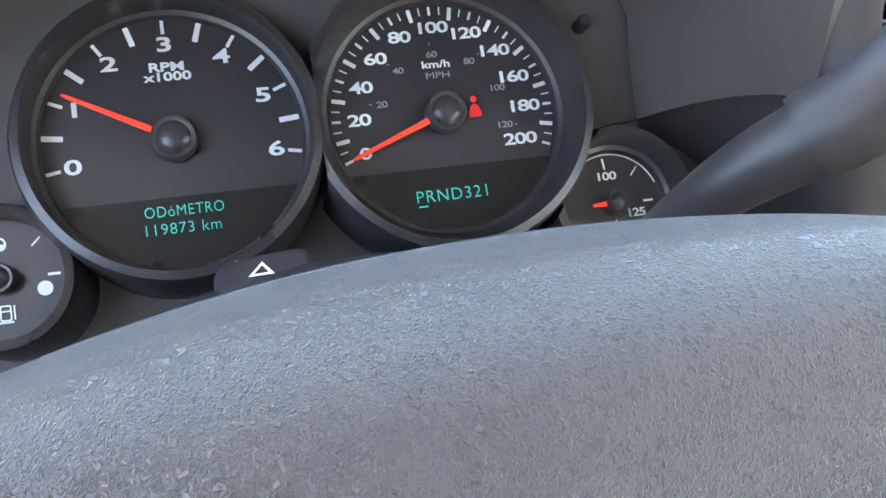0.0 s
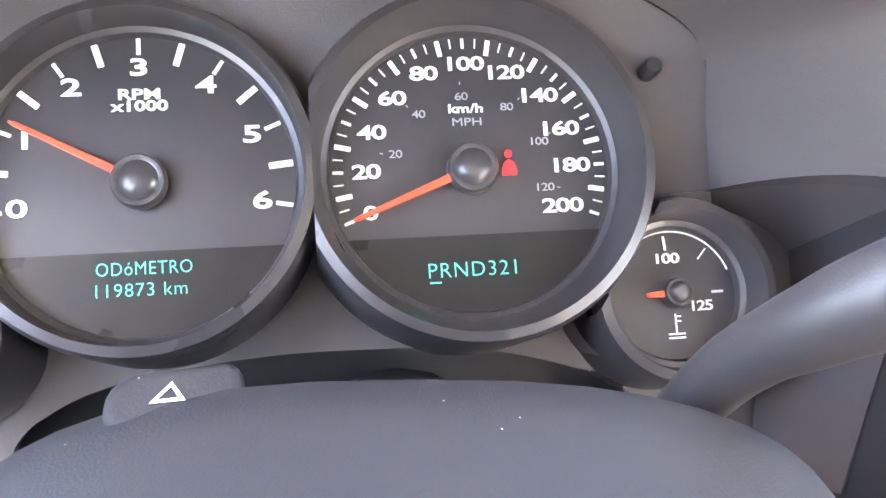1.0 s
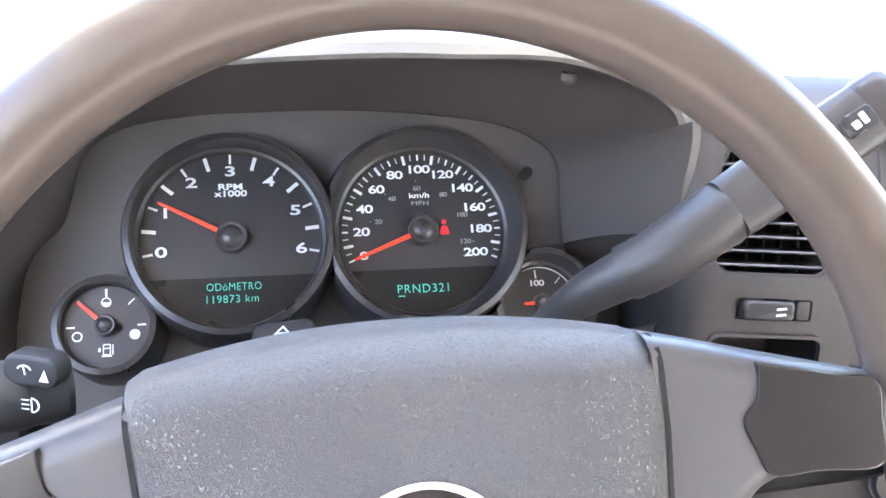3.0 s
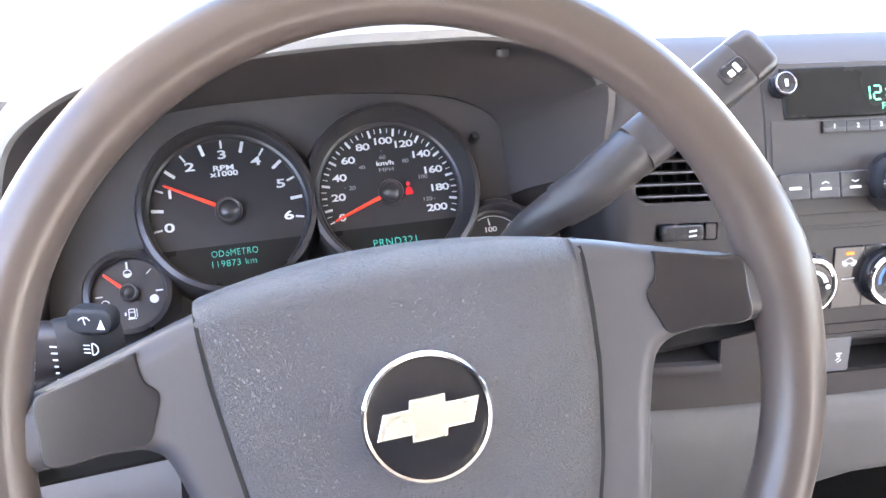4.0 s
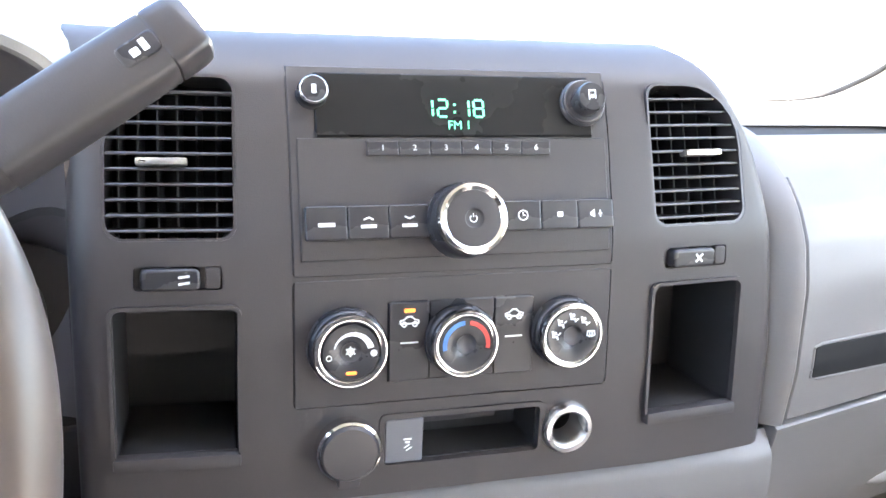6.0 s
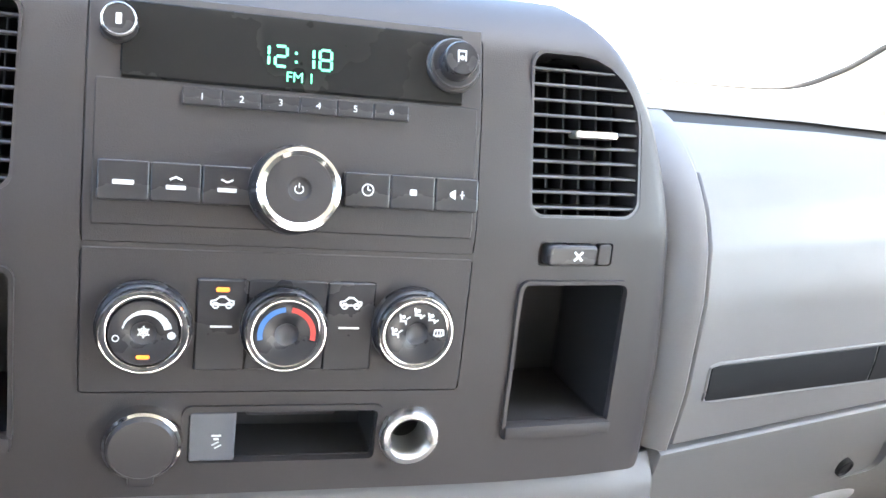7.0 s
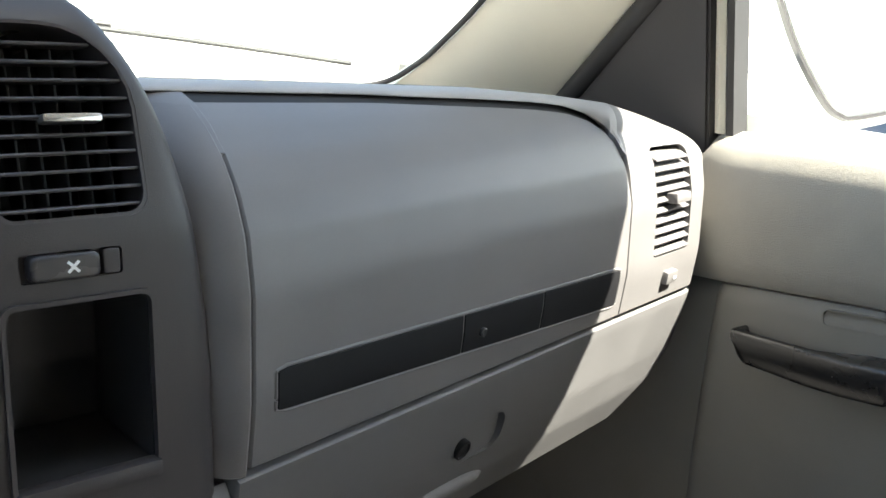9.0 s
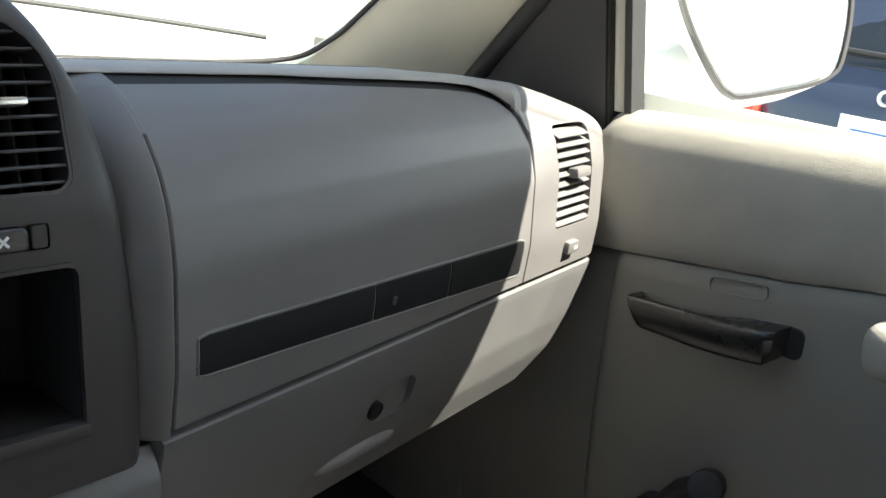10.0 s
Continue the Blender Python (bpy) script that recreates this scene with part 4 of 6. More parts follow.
needle(temp, 182, 0.0120, 0.004, 0.0026, 0.0016)
hub(temp, 0.0056)
part("symbol", join(bar(0.0007, 0.0070, 0, 0.001), bar(0.0024, 0.0006, 0.0010, 0.0036), bar(0.0024, 0.0006, 0.0010, 0.0018), bar(0.0066, 0.0007, 0, -0.0030), bar(0.0066, 0.0007, 0, -0.0045)), PRINT, temp, m=pose(0.000, -0.0122, 0.0005))
for g, tall in (("tachometer", 0.021), ("speedometer", 0.021), ("fuel_gauge", 0.010), ("temperature_gauge", 0.017)):
    cx, cy, r, ro = GAUGES[g]
    bezel(g, cx, cy, r, ro, tall)
part("reset_stem", lathe([(0.0032, -0.012), (0.0030, 0.000), (0.0036, 0.0005), (0.0036, 0.009), (0.0028, 0.0105), (0, 0.0105)], 20), BLACK, cluster, "black reset stem", m=DIALS @ pose(0.0706, 0.0350, 0.004))

# trim under the cluster and at the driver's end
knee = thing("driver_trim", pose(-0.42, 0.46, 1.15), "charcoal trim below the instrument cluster", "dashboard trim")
part("panel", patch(lambda x, z: (x, 0.425 + 0.30 * (z - 1.13) + 0.02 * ((x + 0.41) / 0.2) ** 2, z - 0.028 * max(0, min(1, (-0.46 - x) / 0.05)) * (z - 1.10) / 0.05), span(-0.64, -0.215, 20), span(1.100, 1.150, 8)), CHARCOAL, knee, world=True)
POD_C, POD_A, POD_B = (0.0905, -0.0490), 0.0560, 0.0385
pod_m = CLUSTER @ DIALS @ pose(*POD_C, 0)
pod_ring = [(POD_A * math.cos(2 * math.pi * i / 72), POD_B * math.sin(2 * math.pi * i / 72)) for i in range(72)]
wall_now = wall.evaluated_get(bpy.context.evaluated_depsgraph_get())
into = (WORLD[binnacle.name].inverted() @ pod_m)
pod_rows = [[], []]
for x, y in pod_ring:
    base = into @ Vector((x, y, -0.03))
    hit = wall_now.ray_cast(base, into.to_3x3() @ Vector((0, 0, 1)), distance=0.14)
    reach = (hit[1] - base).length - 0.03 if hit[0] else -0.008
    pod_rows[0].append((x, y, -0.034))
    pod_rows[1].append((x, y, reach + 0.0015))
cut(wall, [moved(prism(pod_ring, -0.10, 0.16), into)])
part("gauge_pod", moved(loft([[(x * 0.02, y * 0.02, -0.034) for x, y in pod_ring], *pod_rows], False, True), pod_m), BINNACLE, knee, "dark recess round the small gauge", world=True)
part("end_panel", patch(lambda x, z: (x, 0.47 + 0.24 * (-x - 0.62) + 1.6 * max(0, z - 1.26) ** 2 * 6, z), span(-0.82, -0.612, 10), span(1.0, 1.345, 16)), CHARCOAL, knee, world=True)

# ---- steering column ----
column = thing("steering_column", pose(-0.386, 0.36, 1.22), "dark plastic steering column shroud", "steering column")


def shroud(f0, f1, grow=0.0):
    rows = []
    for f in span(f0, f1, 12):
        y = 0.350 - 0.115 * f
        cz = 1.197
        hw, hh = 0.120 - 0.006 * f + grow, grow + float(np.interp(f, [0, 0.08, 0.22, 0.6, 1], [0.074, 0.0840, 0.0880, 0.082, 0.069]))
        row = []
        for k in range(48):
            a = 2 * math.pi * k / 48
            c, s = math.cos(a), math.sin(a)
            row.append((-0.384 + hw * math.copysign(abs(c) ** 0.80, c), y, cz + hh * math.copysign(abs(s) ** 0.75, s)))
        rows.append(row)
    return loft(rows, True, True)


part("shroud", shroud(0.0, 0.62), SHROUD, column, world=True)
part("shroud_lip", shroud(0.62, 1.0, 0.0022), SHROUD, column, world=True)
part("jacket", tube([(-0.380, 0.50, 1.13), (-0.380, 0.36, 1.19)], 0.045, 20), BLACK, column, "dark inner tube", world=True)
haz = face(-0.4375, 0.3395, 1.2722, 72, 0, 9)
hazard = part("hazard_switch", prism(rrect(0.031, 0.0165, (0.005, 0.009, 0.0055, 0.0035), 5), -0.03, 0.0070, 0.0028, 3), SHROUD, column, "raised hazard switch", m=WORLD[column.name].inverted() @ haz)
tri = [(0.0008, 0.0030), (-0.0042, -0.0024), (0.0036, -0.0026)]
trin = [(0.0006, 0.0017), (-0.0026, -0.0016), (0.0022, -0.0017)]
part("triangle_print", ring_plate(tri, trin, 0.0072, 0.0074), PRINT, hazard, m=pose(-0.001, 0, 0))

# gear lever
lever = thing("gear_lever", pose(-0.30, 0.36, 1.26), "dark grey column gear lever with a squared grip", "gear lever")
gd = Vector((0.822, 0.190, 0.537)).normalized()
G0 = Vector((-0.1496, 0.342, 1.4025)) - gd * 0.100
arm = curve_points([(-0.309, 0.366, 1.250), (-0.302, 0.352, 1.277), (-0.290, 0.333, 1.302), (-0.266, 0.3205, 1.3245), G0], 40)
part("arm", tube(arm, [float(np.interp(i, [0, 14, 24, 40], [0.0082, 0.0090, 0.0118, 0.0146])) for i in range(41)], 22), LEVER, lever, world=True)
part("boot", tube(curve_points([(-0.276, 0.3240, 1.3165), (-0.262, 0.3195, 1.3270), (-0.247, 0.3195, 1.3389), G0], 16), [0.0136 + 0.0020 * i / 16 + 0.0005 * (i % 2) for i in range(17)], 22), LEVER, lever, world=True)
gx = gd.cross(Vector((-0.15, -0.83, 0.55)).normalized()).normalized()
gz = gx.cross(gd).normalized()
grip_m = Matrix.Translation(G0) @ Matrix((gx, gd, gz)).transposed().to_4x4()
rows = []
for f in span(0, 1, 14):
    L = 0.082 * f
    w = float(np.interp(f, [0, 0.25, 0.6, 0.94, 1], [0.0155, 0.0160, 0.0165, 0.0165, 0.0163]))
    h = float(np.interp(f, [0, 0.25, 0.6, 0.94, 1], [0.0140, 0.0138, 0.0128, 0.0112, 0.0110]))
    rows.append([(math.copysign(abs(math.cos(2 * math.pi * k / 28)) ** 0.45, math.cos(2 * math.pi * k / 28)) * w, L, math.copysign(abs(math.sin(2 * math.pi * k / 28)) ** 0.5, math.sin(2 * math.pi * k / 28)) * h) for k in range(28)])
li = WORLD[lever.name].inverted()
part("grip", loft(rows, True, True), LEVER, lever, m=li @ grip_m)
tip = [[(x * q, 0.082 + d, z * q) for x, _, z in rows[-1]] for q, d in ((0.95, 0.0), (1.01, 0.0010), (1.02, 0.003), (1.00, 0.013), (0.94, 0.0170), (0.80, 0.0190))]
part("end_button", loft(tip, True, True), BEZEL, lever, "separate end cap", m=li @ grip_m)
btn = part("haul_button", prism(rrect(0.011, 0.019, 0.003, 3), 0.008, 0.0124, 0.001), BUTTON, lever, "small selector button", m=li @ grip_m @ pose(0.001, 0.073, 0))
part("print", join(bar(0.006, 0.003, 0, 0.003), bar(0.004, 0.004, 0.001, -0.002)), PRINT, btn, m=pose(0, 0, 0.0126))

# combined stalk
stalk = thing("wiper_stalk", pose(-0.52, 0.32, 1.25), "black wiper and light stalk with white symbols", "stalk")
SM = Matrix.Translation((-0.475, 0.345, 1.250)) @ Vector((-0.115, -0.04, 0.002)).to_track_quat("Z", "Y").to_matrix().to_4x4()
si = pose(-0.516, 0.32, 1.246).inverted()
part("barrel", lathe([(0.0, 0.058), (0.0125, 0.059), (0.0150, 0.062), (0.0155, 0.078), (0.0, 0.078)], 28), BLACK, stalk, m=si @ SM)
part("collar", lathe([(0.0162, 0.078), (0.0165, 0.080), (0.0165, 0.092), (0.016, 0.094), (0, 0.094)], 28), BLACK, stalk, m=si @ SM)
part("end_knob", lathe([(0.0158, 0.094), (0.0165, 0.097), (0.0165, 0.118), (0.0150, 0.121), (0.0142, 0.1205), (0, 0.1215)], 28), BEZEL, stalk, m=si @ SM)
pm = face(-0.572, 0.2895, 1.2535, 5, -15)
part("print", join(arc_band(0.0040, 0.0047, 40, 140), bar(0.0007, 0.0052, 0, 0.0018, 20), bar(0.0056, 0.0007, 0, -0.001)), PRINT, stalk, m=si @ pm)
for k in range(6):
    part("print", bar(0.0040 - 0.0005 * k, 0.0009), PRINT, stalk, m=si @ face(-0.5595, 0.2925, 1.2635 - 0.0040 * k, 5 + 6 * (k - 2), -15))
part("paddle", moved(prism(rrect(0.026, 0.015, 0.006, 4), -0.006, 0.006, 0.002), si @ face(-0.5415, 0.312, 1.2685, 10, -15)), BLACK, stalk, "flat washer paddle")
part("print", join(arc_band(0.0032, 0.0039, 30, 150), bar(0.0006, 0.0040, 0, 0.0012, 15)), PRINT, stalk, m=si @ face(-0.5450, 0.3052, 1.2695, 10, -15))
part("print", prism([(0, 0.003), (-0.0022, -0.0025), (0.0022, -0.0025)], 0, 0.0003), PRINT, stalk, m=si @ face(-0.5360, 0.3028, 1.2690, 10, -15))
part("print", join(arc_band(0.0030, 0.0037, -90, 90), bar(0.0007, 0.0066), bar(0.0036, 0.0006, -0.0030, 0.0022), bar(0.0036, 0.0006, -0.0030, 0), bar(0.0036, 0.0006, -0.0030, -0.0022)), PRINT, stalk, m=si @ face(-0.5420, 0.3015, 1.2555, 5, -15))

# ignition lock and keys
ign = thing("ignition_lock", pose(-0.268, 0.29, 1.235), "chrome ignition lock with worn brass keys hanging in it", "ignition lock")
ii = WORLD[ign.name].inverted()
km = Matrix.Translation((-0.2865, 0.3125, 1.2298)) @ Vector((0.55, -0.8, 0.12)).to_track_quat("Z", "Y").to_matrix().to_4x4()
part("housing", lathe([(0.019, -0.02), (0.019, 0.028), (0.016, 0.032), (0, 0.032)], 28), CHARCOAL, ign, m=ii @ km)
part("lock_face", lathe([(0.0125, 0.032), (0.0125, 0.0345), (0.0105, 0.036), (0, 0.036)], 28), CHROME, ign, "chrome lock face", m=ii @ km)
part("red_insert", moved(prism(rrect(0.012, 0.0055, 0.0025, 3), 0.036, 0.0370), Matrix()), TAILRED, ign, "red insert", m=ii @ km)
for x, z, sp, ln in ((-0.2700, 1.2130, 8, 0.017), (-0.2645, 1.2145, -14, 0.012)):
    head = ring_plate(rrect(0.017, 0.019, 0.0083, 6), rrect(0.005, 0.0036, 0.0017, 6, 0, 0.006), 0, 0.0022)
    blade = moved(prism([(-0.0042, 0), (0.0042, 0), (0.0042, -ln * 0.5), (0.003, -ln * 0.55), (0.0042, -ln * 0.65), (0.0028, -ln * 0.75), (0.0036, -ln * 0.85), (0, -ln), (-0.0042, -ln * 0.9)], 0, 0.002), pose(0, -0.0105, 0))
    part("key", join(head, blade), BRASS, ign, "worn brass key", m=ii @ (face(x, 0.279 + (0.004 if sp < 0 else 0), z, 4, 10) @ pose(0, 0, 0, 0, 0, sp)))
part("cord", tube(curve_points([(-0.262, 0.283, 1.222), (-0.257, 0.290, 1.203), (-0.252, 0.296, 1.185), (-0.250, 0.300, 1.160)], 16), 0.0009, 8), RUBBER, ign, "thin black cord", world=True)
part("key_ring", tube([(0.009 * math.cos(2 * math.pi * i / 24), 0.009 * math.sin(2 * math.pi * i / 24), 0) for i in range(25)], 0.0008, 8), CHROME, ign, m=ii @ face(-0.267, 0.279, 1.224, 5, 30))

# ---- steering wheel ----
WHEEL = face(-0.386, 0.166, 1.292, 21, 0, 6.5)
wheel = thing("steering_wheel", WHEEL, "worn dark grey steering wheel with a round black emblem", "steering wheel")
RIM_R = 0.1745
rows = []
for i in range(240):
    a = 2 * math.pi * i / 240
    dega = math.degrees(a)
    thick = 1.0
    for c0 in (10, 170):
        d = abs((dega - c0 + 180) % 360 - 180)
        thick += 0.16 * math.exp(-(d / 13) ** 2)
    row = []
    for k in range(36):
        b = 2 * math.pi * k / 36
        r = RIM_R + 0.0142 * thick * math.cos(b)
        row.append((r * math.cos(a), r * math.sin(a), 0.0135 * thick * math.sin(b)))
    rows.append(row)
rows.append(rows[0])
bm = loft(rows, False, True)
bmesh.ops.remove_doubles(bm, verts=bm.verts, dist=1e-6)
part("rim", bm, RIM, wheel, "worn brownish grey moulded rim")


def mirror_outline(half):
    return half + [(-x, y) for x, y in half[::-1] if abs(x) > 1e-6]


def top_line(x):
    worn = float(np.interp(x, [-0.12, -0.09, -0.04, 0.0, 0.04, 0.08, 0.12], [0.0040, 0.0042, 0.0028, 0.0012, 0.0001, -0.0008, -0.0012]))
    x = abs(x)
    return worn + (0.0650 - 1.42 * x * x if x < 0.1 else 0.0508 - 0.284 * (x - 0.1))


def smooth_outline(half, n=90):
    pts = mirror_outline(half)
    ring = pts + [pts[0]]
    return [(p.x, p.y) for p in curve_points([(x, y, 0) for x, y in ring], n)][:-1]


def pad_half(v):
    """Half the pad's width at height v."""
    return float(np.interp(v, [-0.113, -0.108, -0.100, -0.085, -0.04, 0.0, 0.025, 0.046, 0.064], [0.030, 0.042, 0.053, 0.063, 0.074, 0.0795, 0.0805, 0.0800, 0.0795]))


def pad_side(v):
    """How much further the pad's seam lies out on the driver's outer side."""
    return 0.0035 + 0.075 * max(0.0, v)


def edge_drop(d, r):
    """How far a rounded edge of radius r has fallen at the distance d from its end."""
    return 0.0 if d >= r else r - math.sqrt(max(0.0, r * r - (r - d) ** 2))


def pad_point(u, r):
    v0 = 0.064 - 0.177 * r
    x = u * (pad_half(v0) + (pad_side(v0) if u < 0 else 0.0))
    top = top_line(x)
    v = top - r * (top + 0.113)
    crown = 0.0135 * (1 - abs(u) ** 3.6) * (1 - abs((v + 0.024) / 0.090) ** 3.6)
    return (x, v, 0.0068 + crown - edge_drop(top - v, 0.0150) - 0.0030 * edge_drop(0.012 * (1 - abs(u)), 0.0012) / 0.0012)


us = [-1, -0.985, -0.96, -0.92] + span(-0.86, 0.86, 28) + [0.92, 0.96, 0.985, 1]
rs = [0.0, 0.002, 0.006, 0.012, 0.02, 0.032, 0.046, 0.062, 0.08, 0.10] + span(0.13, 1.0, 24)
rows = []
for back, sink in ((-0.060, 0.014), (-0.056, 0.005), (-0.048, 0.0015), (-0.036, 0.0), (-0.020, 0.0)):
    rows.append([(pad_point(u, 0)[0], pad_point(u, 0)[1] - sink, back) for u in us])
rows += [[pad_point(u, r) for u in us] for r in rs]
rows = [[(q[0][0], q[0][1] - 0.001, q[0][2] - 0.014)] + q + [(q[-1][0], q[-1][1] - 0.001, q[-1][2] - 0.014)] for q in rows]
part("hub_pad", loft(rows), PAD, wheel, "grained vinyl hub pad")


OUTER = [(p.x, p.y) for p in curve_points([(0.165, 0.0323, 0), (0.166, 0.016, 0), (0.166, 0.0040, 0), (0.150, 0.0030, 0), (0.130, 0.0036, 0), (0.117, 0.0024, 0), (0.1090, -0.0030, 0), (0.1045, -0.0150, 0), (0.1010, -0.030, 0), (0.096, -0.060, 0), (0.087, -0.100, 0), (0.078, -0.130, 0)], 110)]


def spoke_side(sgn):
    """One side of the wheel's middle: a spoke and the leg beside the pad, with rounded edges."""
    low = OUTER[24:]
    rows = []
    for r in span(0, 1, 120):
        fi = r * 110
        i = min(int(fi), 109)
        o = Vector(OUTER[i]).lerp(Vector(OUTER[i + 1]), fi - i)
        v0 = float(np.interp(r, [0, 0.2, 0.5, 0.64, 1.0], [0.0565, 0.030, 0.0, -0.02, -0.13]))
        inner = Vector((pad_half(v0) - 0.003, v0))
        row = []
        for c in span(0, 0.6, 12) + span(0.62, 1.0, 24):
            p = inner.lerp(o, c)
            if r < 0.2:
                p.y += (top_line(p.x) - (0.0565 + (0.0323 - 0.0565) * c)) * (1 - r / 0.2)
            d = min(top_line(p.x) - p.y, min(math.hypot(p.x - q[0], p.y - q[1]) for q in low) if c < 1 else 0.0)
            row.append((sgn * p.x, p.y, 0.0065 - edge_drop(max(0.0, d), 0.0100)))
        row.append((row[-1][0], row[-1][1] + 0.001, -0.030))
        rows.append(row)
    back = [(x, y - 0.003, -0.034) for x, y, z in rows[0]]
    return loft([back, [(x, y, -0.024) for x, y, z in rows[0]]] + rows)


for sgn in (1, -1):
    part("spoke", spoke_side(sgn), SPOKE, wheel, "smooth dark grey spoke")
    part("spoke_back", moved(box(0.062, 0.014, 0.020, 0.005, 3), pose(sgn * 0.136, 0.0005, -0.022)), STRIP, wheel, "dark back of the spoke")
for sgn in (1, -1):
    rows = []
    for v in span(0.0555, -0.10, 40):
        w = pad_half(v) + (pad_side(v) if sgn < 0 else 0.0)
        n = 0.0068 - edge_drop(top_line(w) - v, 0.0100)
        rows.append([(sgn * (w - 0.0020), v, n - 0.004), (sgn * (w - 0.0012), v, n), (sgn * (w + 0.0006), v, n), (sgn * (w + 0.0008), v, n - 0.004)])
    part("pad_gap", loft(rows, True, True), VOID, wheel, "dark joint beside the pad")
shell = [(0, 0.0600), (0.03, 0.0592), (0.06, 0.0560), (0.078, 0.0530), (0.095, 0.0480), (0.104, 0.0390), (0.104, 0.0200), (0.098, -0.02), (0.085, -0.07), (0.060, -0.100), (0, -0.108)]
shell = smooth_outline(shell, 110)
part("hub_shell", loft([[(x * q, y * q - 0.002 * (1 - q), z) for x, y in shell] for z, q in ((-0.010, 0.99), (-0.030, 0.99), (-0.046, 0.97), (-0.054, 0.93), (-0.058, 0.84))], True, True), SPOKE, wheel, "deep back of the hub")
for sgn in (1, -1):
    pts = [(0.112, 0.0435), (0.140, 0.0365), (0.1525, 0.0330), (0.1535, 0.020), (0.152, 0.0050), (0.130, 0.0058), (0.114, 0.0062), (0.109, 0.0145), (0.1055, 0.025), (0.1105, 0.032)]
    ring = [(p.x, p.y) for p in curve_points([(sgn * x, y, 0) for x, y in pts + pts[:1]], 60)][:-1]
    part("spoke_insert", prism(ring, 0.0040, 0.0078, 0.0006), GLOSSY_TRIM, wheel, "worn darker spoke inset")
EC = pose(-0.0018, -0.0042, 0) @ Matrix.Diagonal((0.945, 0.945, 1.0, 1.0))
part("emblem_ring", lathe([(0.0262, 0.0195), (0.0268, 0.0228), (0.0280, 0.0232), (0.0290, 0.0222), (0.0294, 0.0190)], 72), CHROME, wheel, "bright chrome ring", m=EC)
part("emblem_disc", lathe([(0, 0.0225), (0.012, 0.0222), (0.022, 0.0213), (0.0266, 0.0203), (0.0266, 0.018)], 72), GLOSS, wheel, "gloss black disc", m=EC)
tie = [(-0.0235, -0.0058), (-0.0080, -0.0058), (-0.0086, -0.0092), (0.0070, -0.0092), (0.0076, -0.0058), (0.0192, -0.0058), (0.0235, 0.0052), (0.0084, 0.0052), (0.0090, 0.0092), (-0.0070, 0.0092), (-0.0076, 0.0052), (-0.0192, 0.0052)]
part("emblem", prism(tie, 0.0200, 0.0240, 0.0010, 2), GOLD, wheel, "pale gold raised bar", m=EC)
part("hub", lathe([(0.048, -0.012), (0.050, -0.03), (0.052, -0.062), (0, -0.062)], 40), CHARCOAL, wheel)
part("pad_edge", tube([(pad_point(u, 0)[0], pad_point(u, 0)[1] - 0.0016, -0.0425) for u in span(-0.90, 0.88, 40)], 0.0011, 8), SPOKE, wheel, "raised parting line behind the pad")

# ---- radio ----
radio = thing("car_radio", pose(0, 0.41, 1.32), "charcoal car radio with a green clock display", "radio")
ri = WORLD[radio.name].inverted()


def rpart(name, bm, mat, x, z, off=0.0, label="", parent=None):
    par = parent or radio
    return part(name, bm, mat, par, label, m=WORLD[par.name].inverted() @ on_stack(x, z, off))


def stack_patch(x0, x1, z0, z1, off, depth=0.008):
    return patch(lambda x, z: (x, stack_y(x, z) - off, z), span(x0, x1, 16), span(z0, z1, 14), depth, 0.0012)


part("face", stack_patch(-0.0965, 0.0965, 1.2645, 1.3740, 0.0005), CHARCOAL, radio, world=True)
part("display", stack_patch(-0.0815, 0.0855, 1.3395, 1.3710, 0.0020, 0.003), LENS, radio, "dark display window", world=True)
SEGS = {"1": "bc", "2": "abged", "8": "abcdefg"}


def seven_segment(text, h, w, t, mat, parent, m, label):
    """Digits of thin bars with small gaps, like a segment display, each bar a part."""
    bits, x = [], 0.0
    for ch in text:
        if ch == ":":
            bits += [(t, t, x + t, h * 0.22), (t, t, x + t, -h * 0.22)]
            x += t * 3.2
            continue
        for s in SEGS[ch]:
            if s in "agd":
                bits.append((w - t * 0.9, t, x + w / 2, {"a": h / 2, "g": 0, "d": -h / 2}[s]))
            else:
                bits.append((t, h / 2 - t * 0.7, x + (w if s in "bc" else 0), h / 4 if s in "bf" else -h / 4))
        x += w + t * 2.4
    for bw, bh, bx, by in bits:
        part("segment", bar(bw, bh, bx - x / 2, by), mat, parent, label, m=m)


seven_segment("12:18", 0.0100, 0.0058, 0.0013, GREEN_HI, radio, ri @ on_stack(0.0, 1.3525, 0.0026), "green clock segment")
writing("readout", letters("FM 1", 0.0052, 1.0), GREEN_HI, radio, ri @ on_stack(0.0015, 1.3435, 0.0026), "green band text")
part("lower_face", stack_patch(-0.0925, 0.0940, 1.2735, 1.3370, 0.0014, 0.002), CHARCOAL, radio, world=True)
for k in range(6):
    b = rpart("preset_button", prism(rrect(0.0184, 0.0082, 0.0006, 3), -0.002, 0.0026, 0.0006), BUTTON, -0.0450 + 0.0186 * k, 1.3315, 0.001)
    writing("digit", letters(str(k + 1), 0.0034, 1.1), PRINT, b, pose(0, 0, 0.0028))
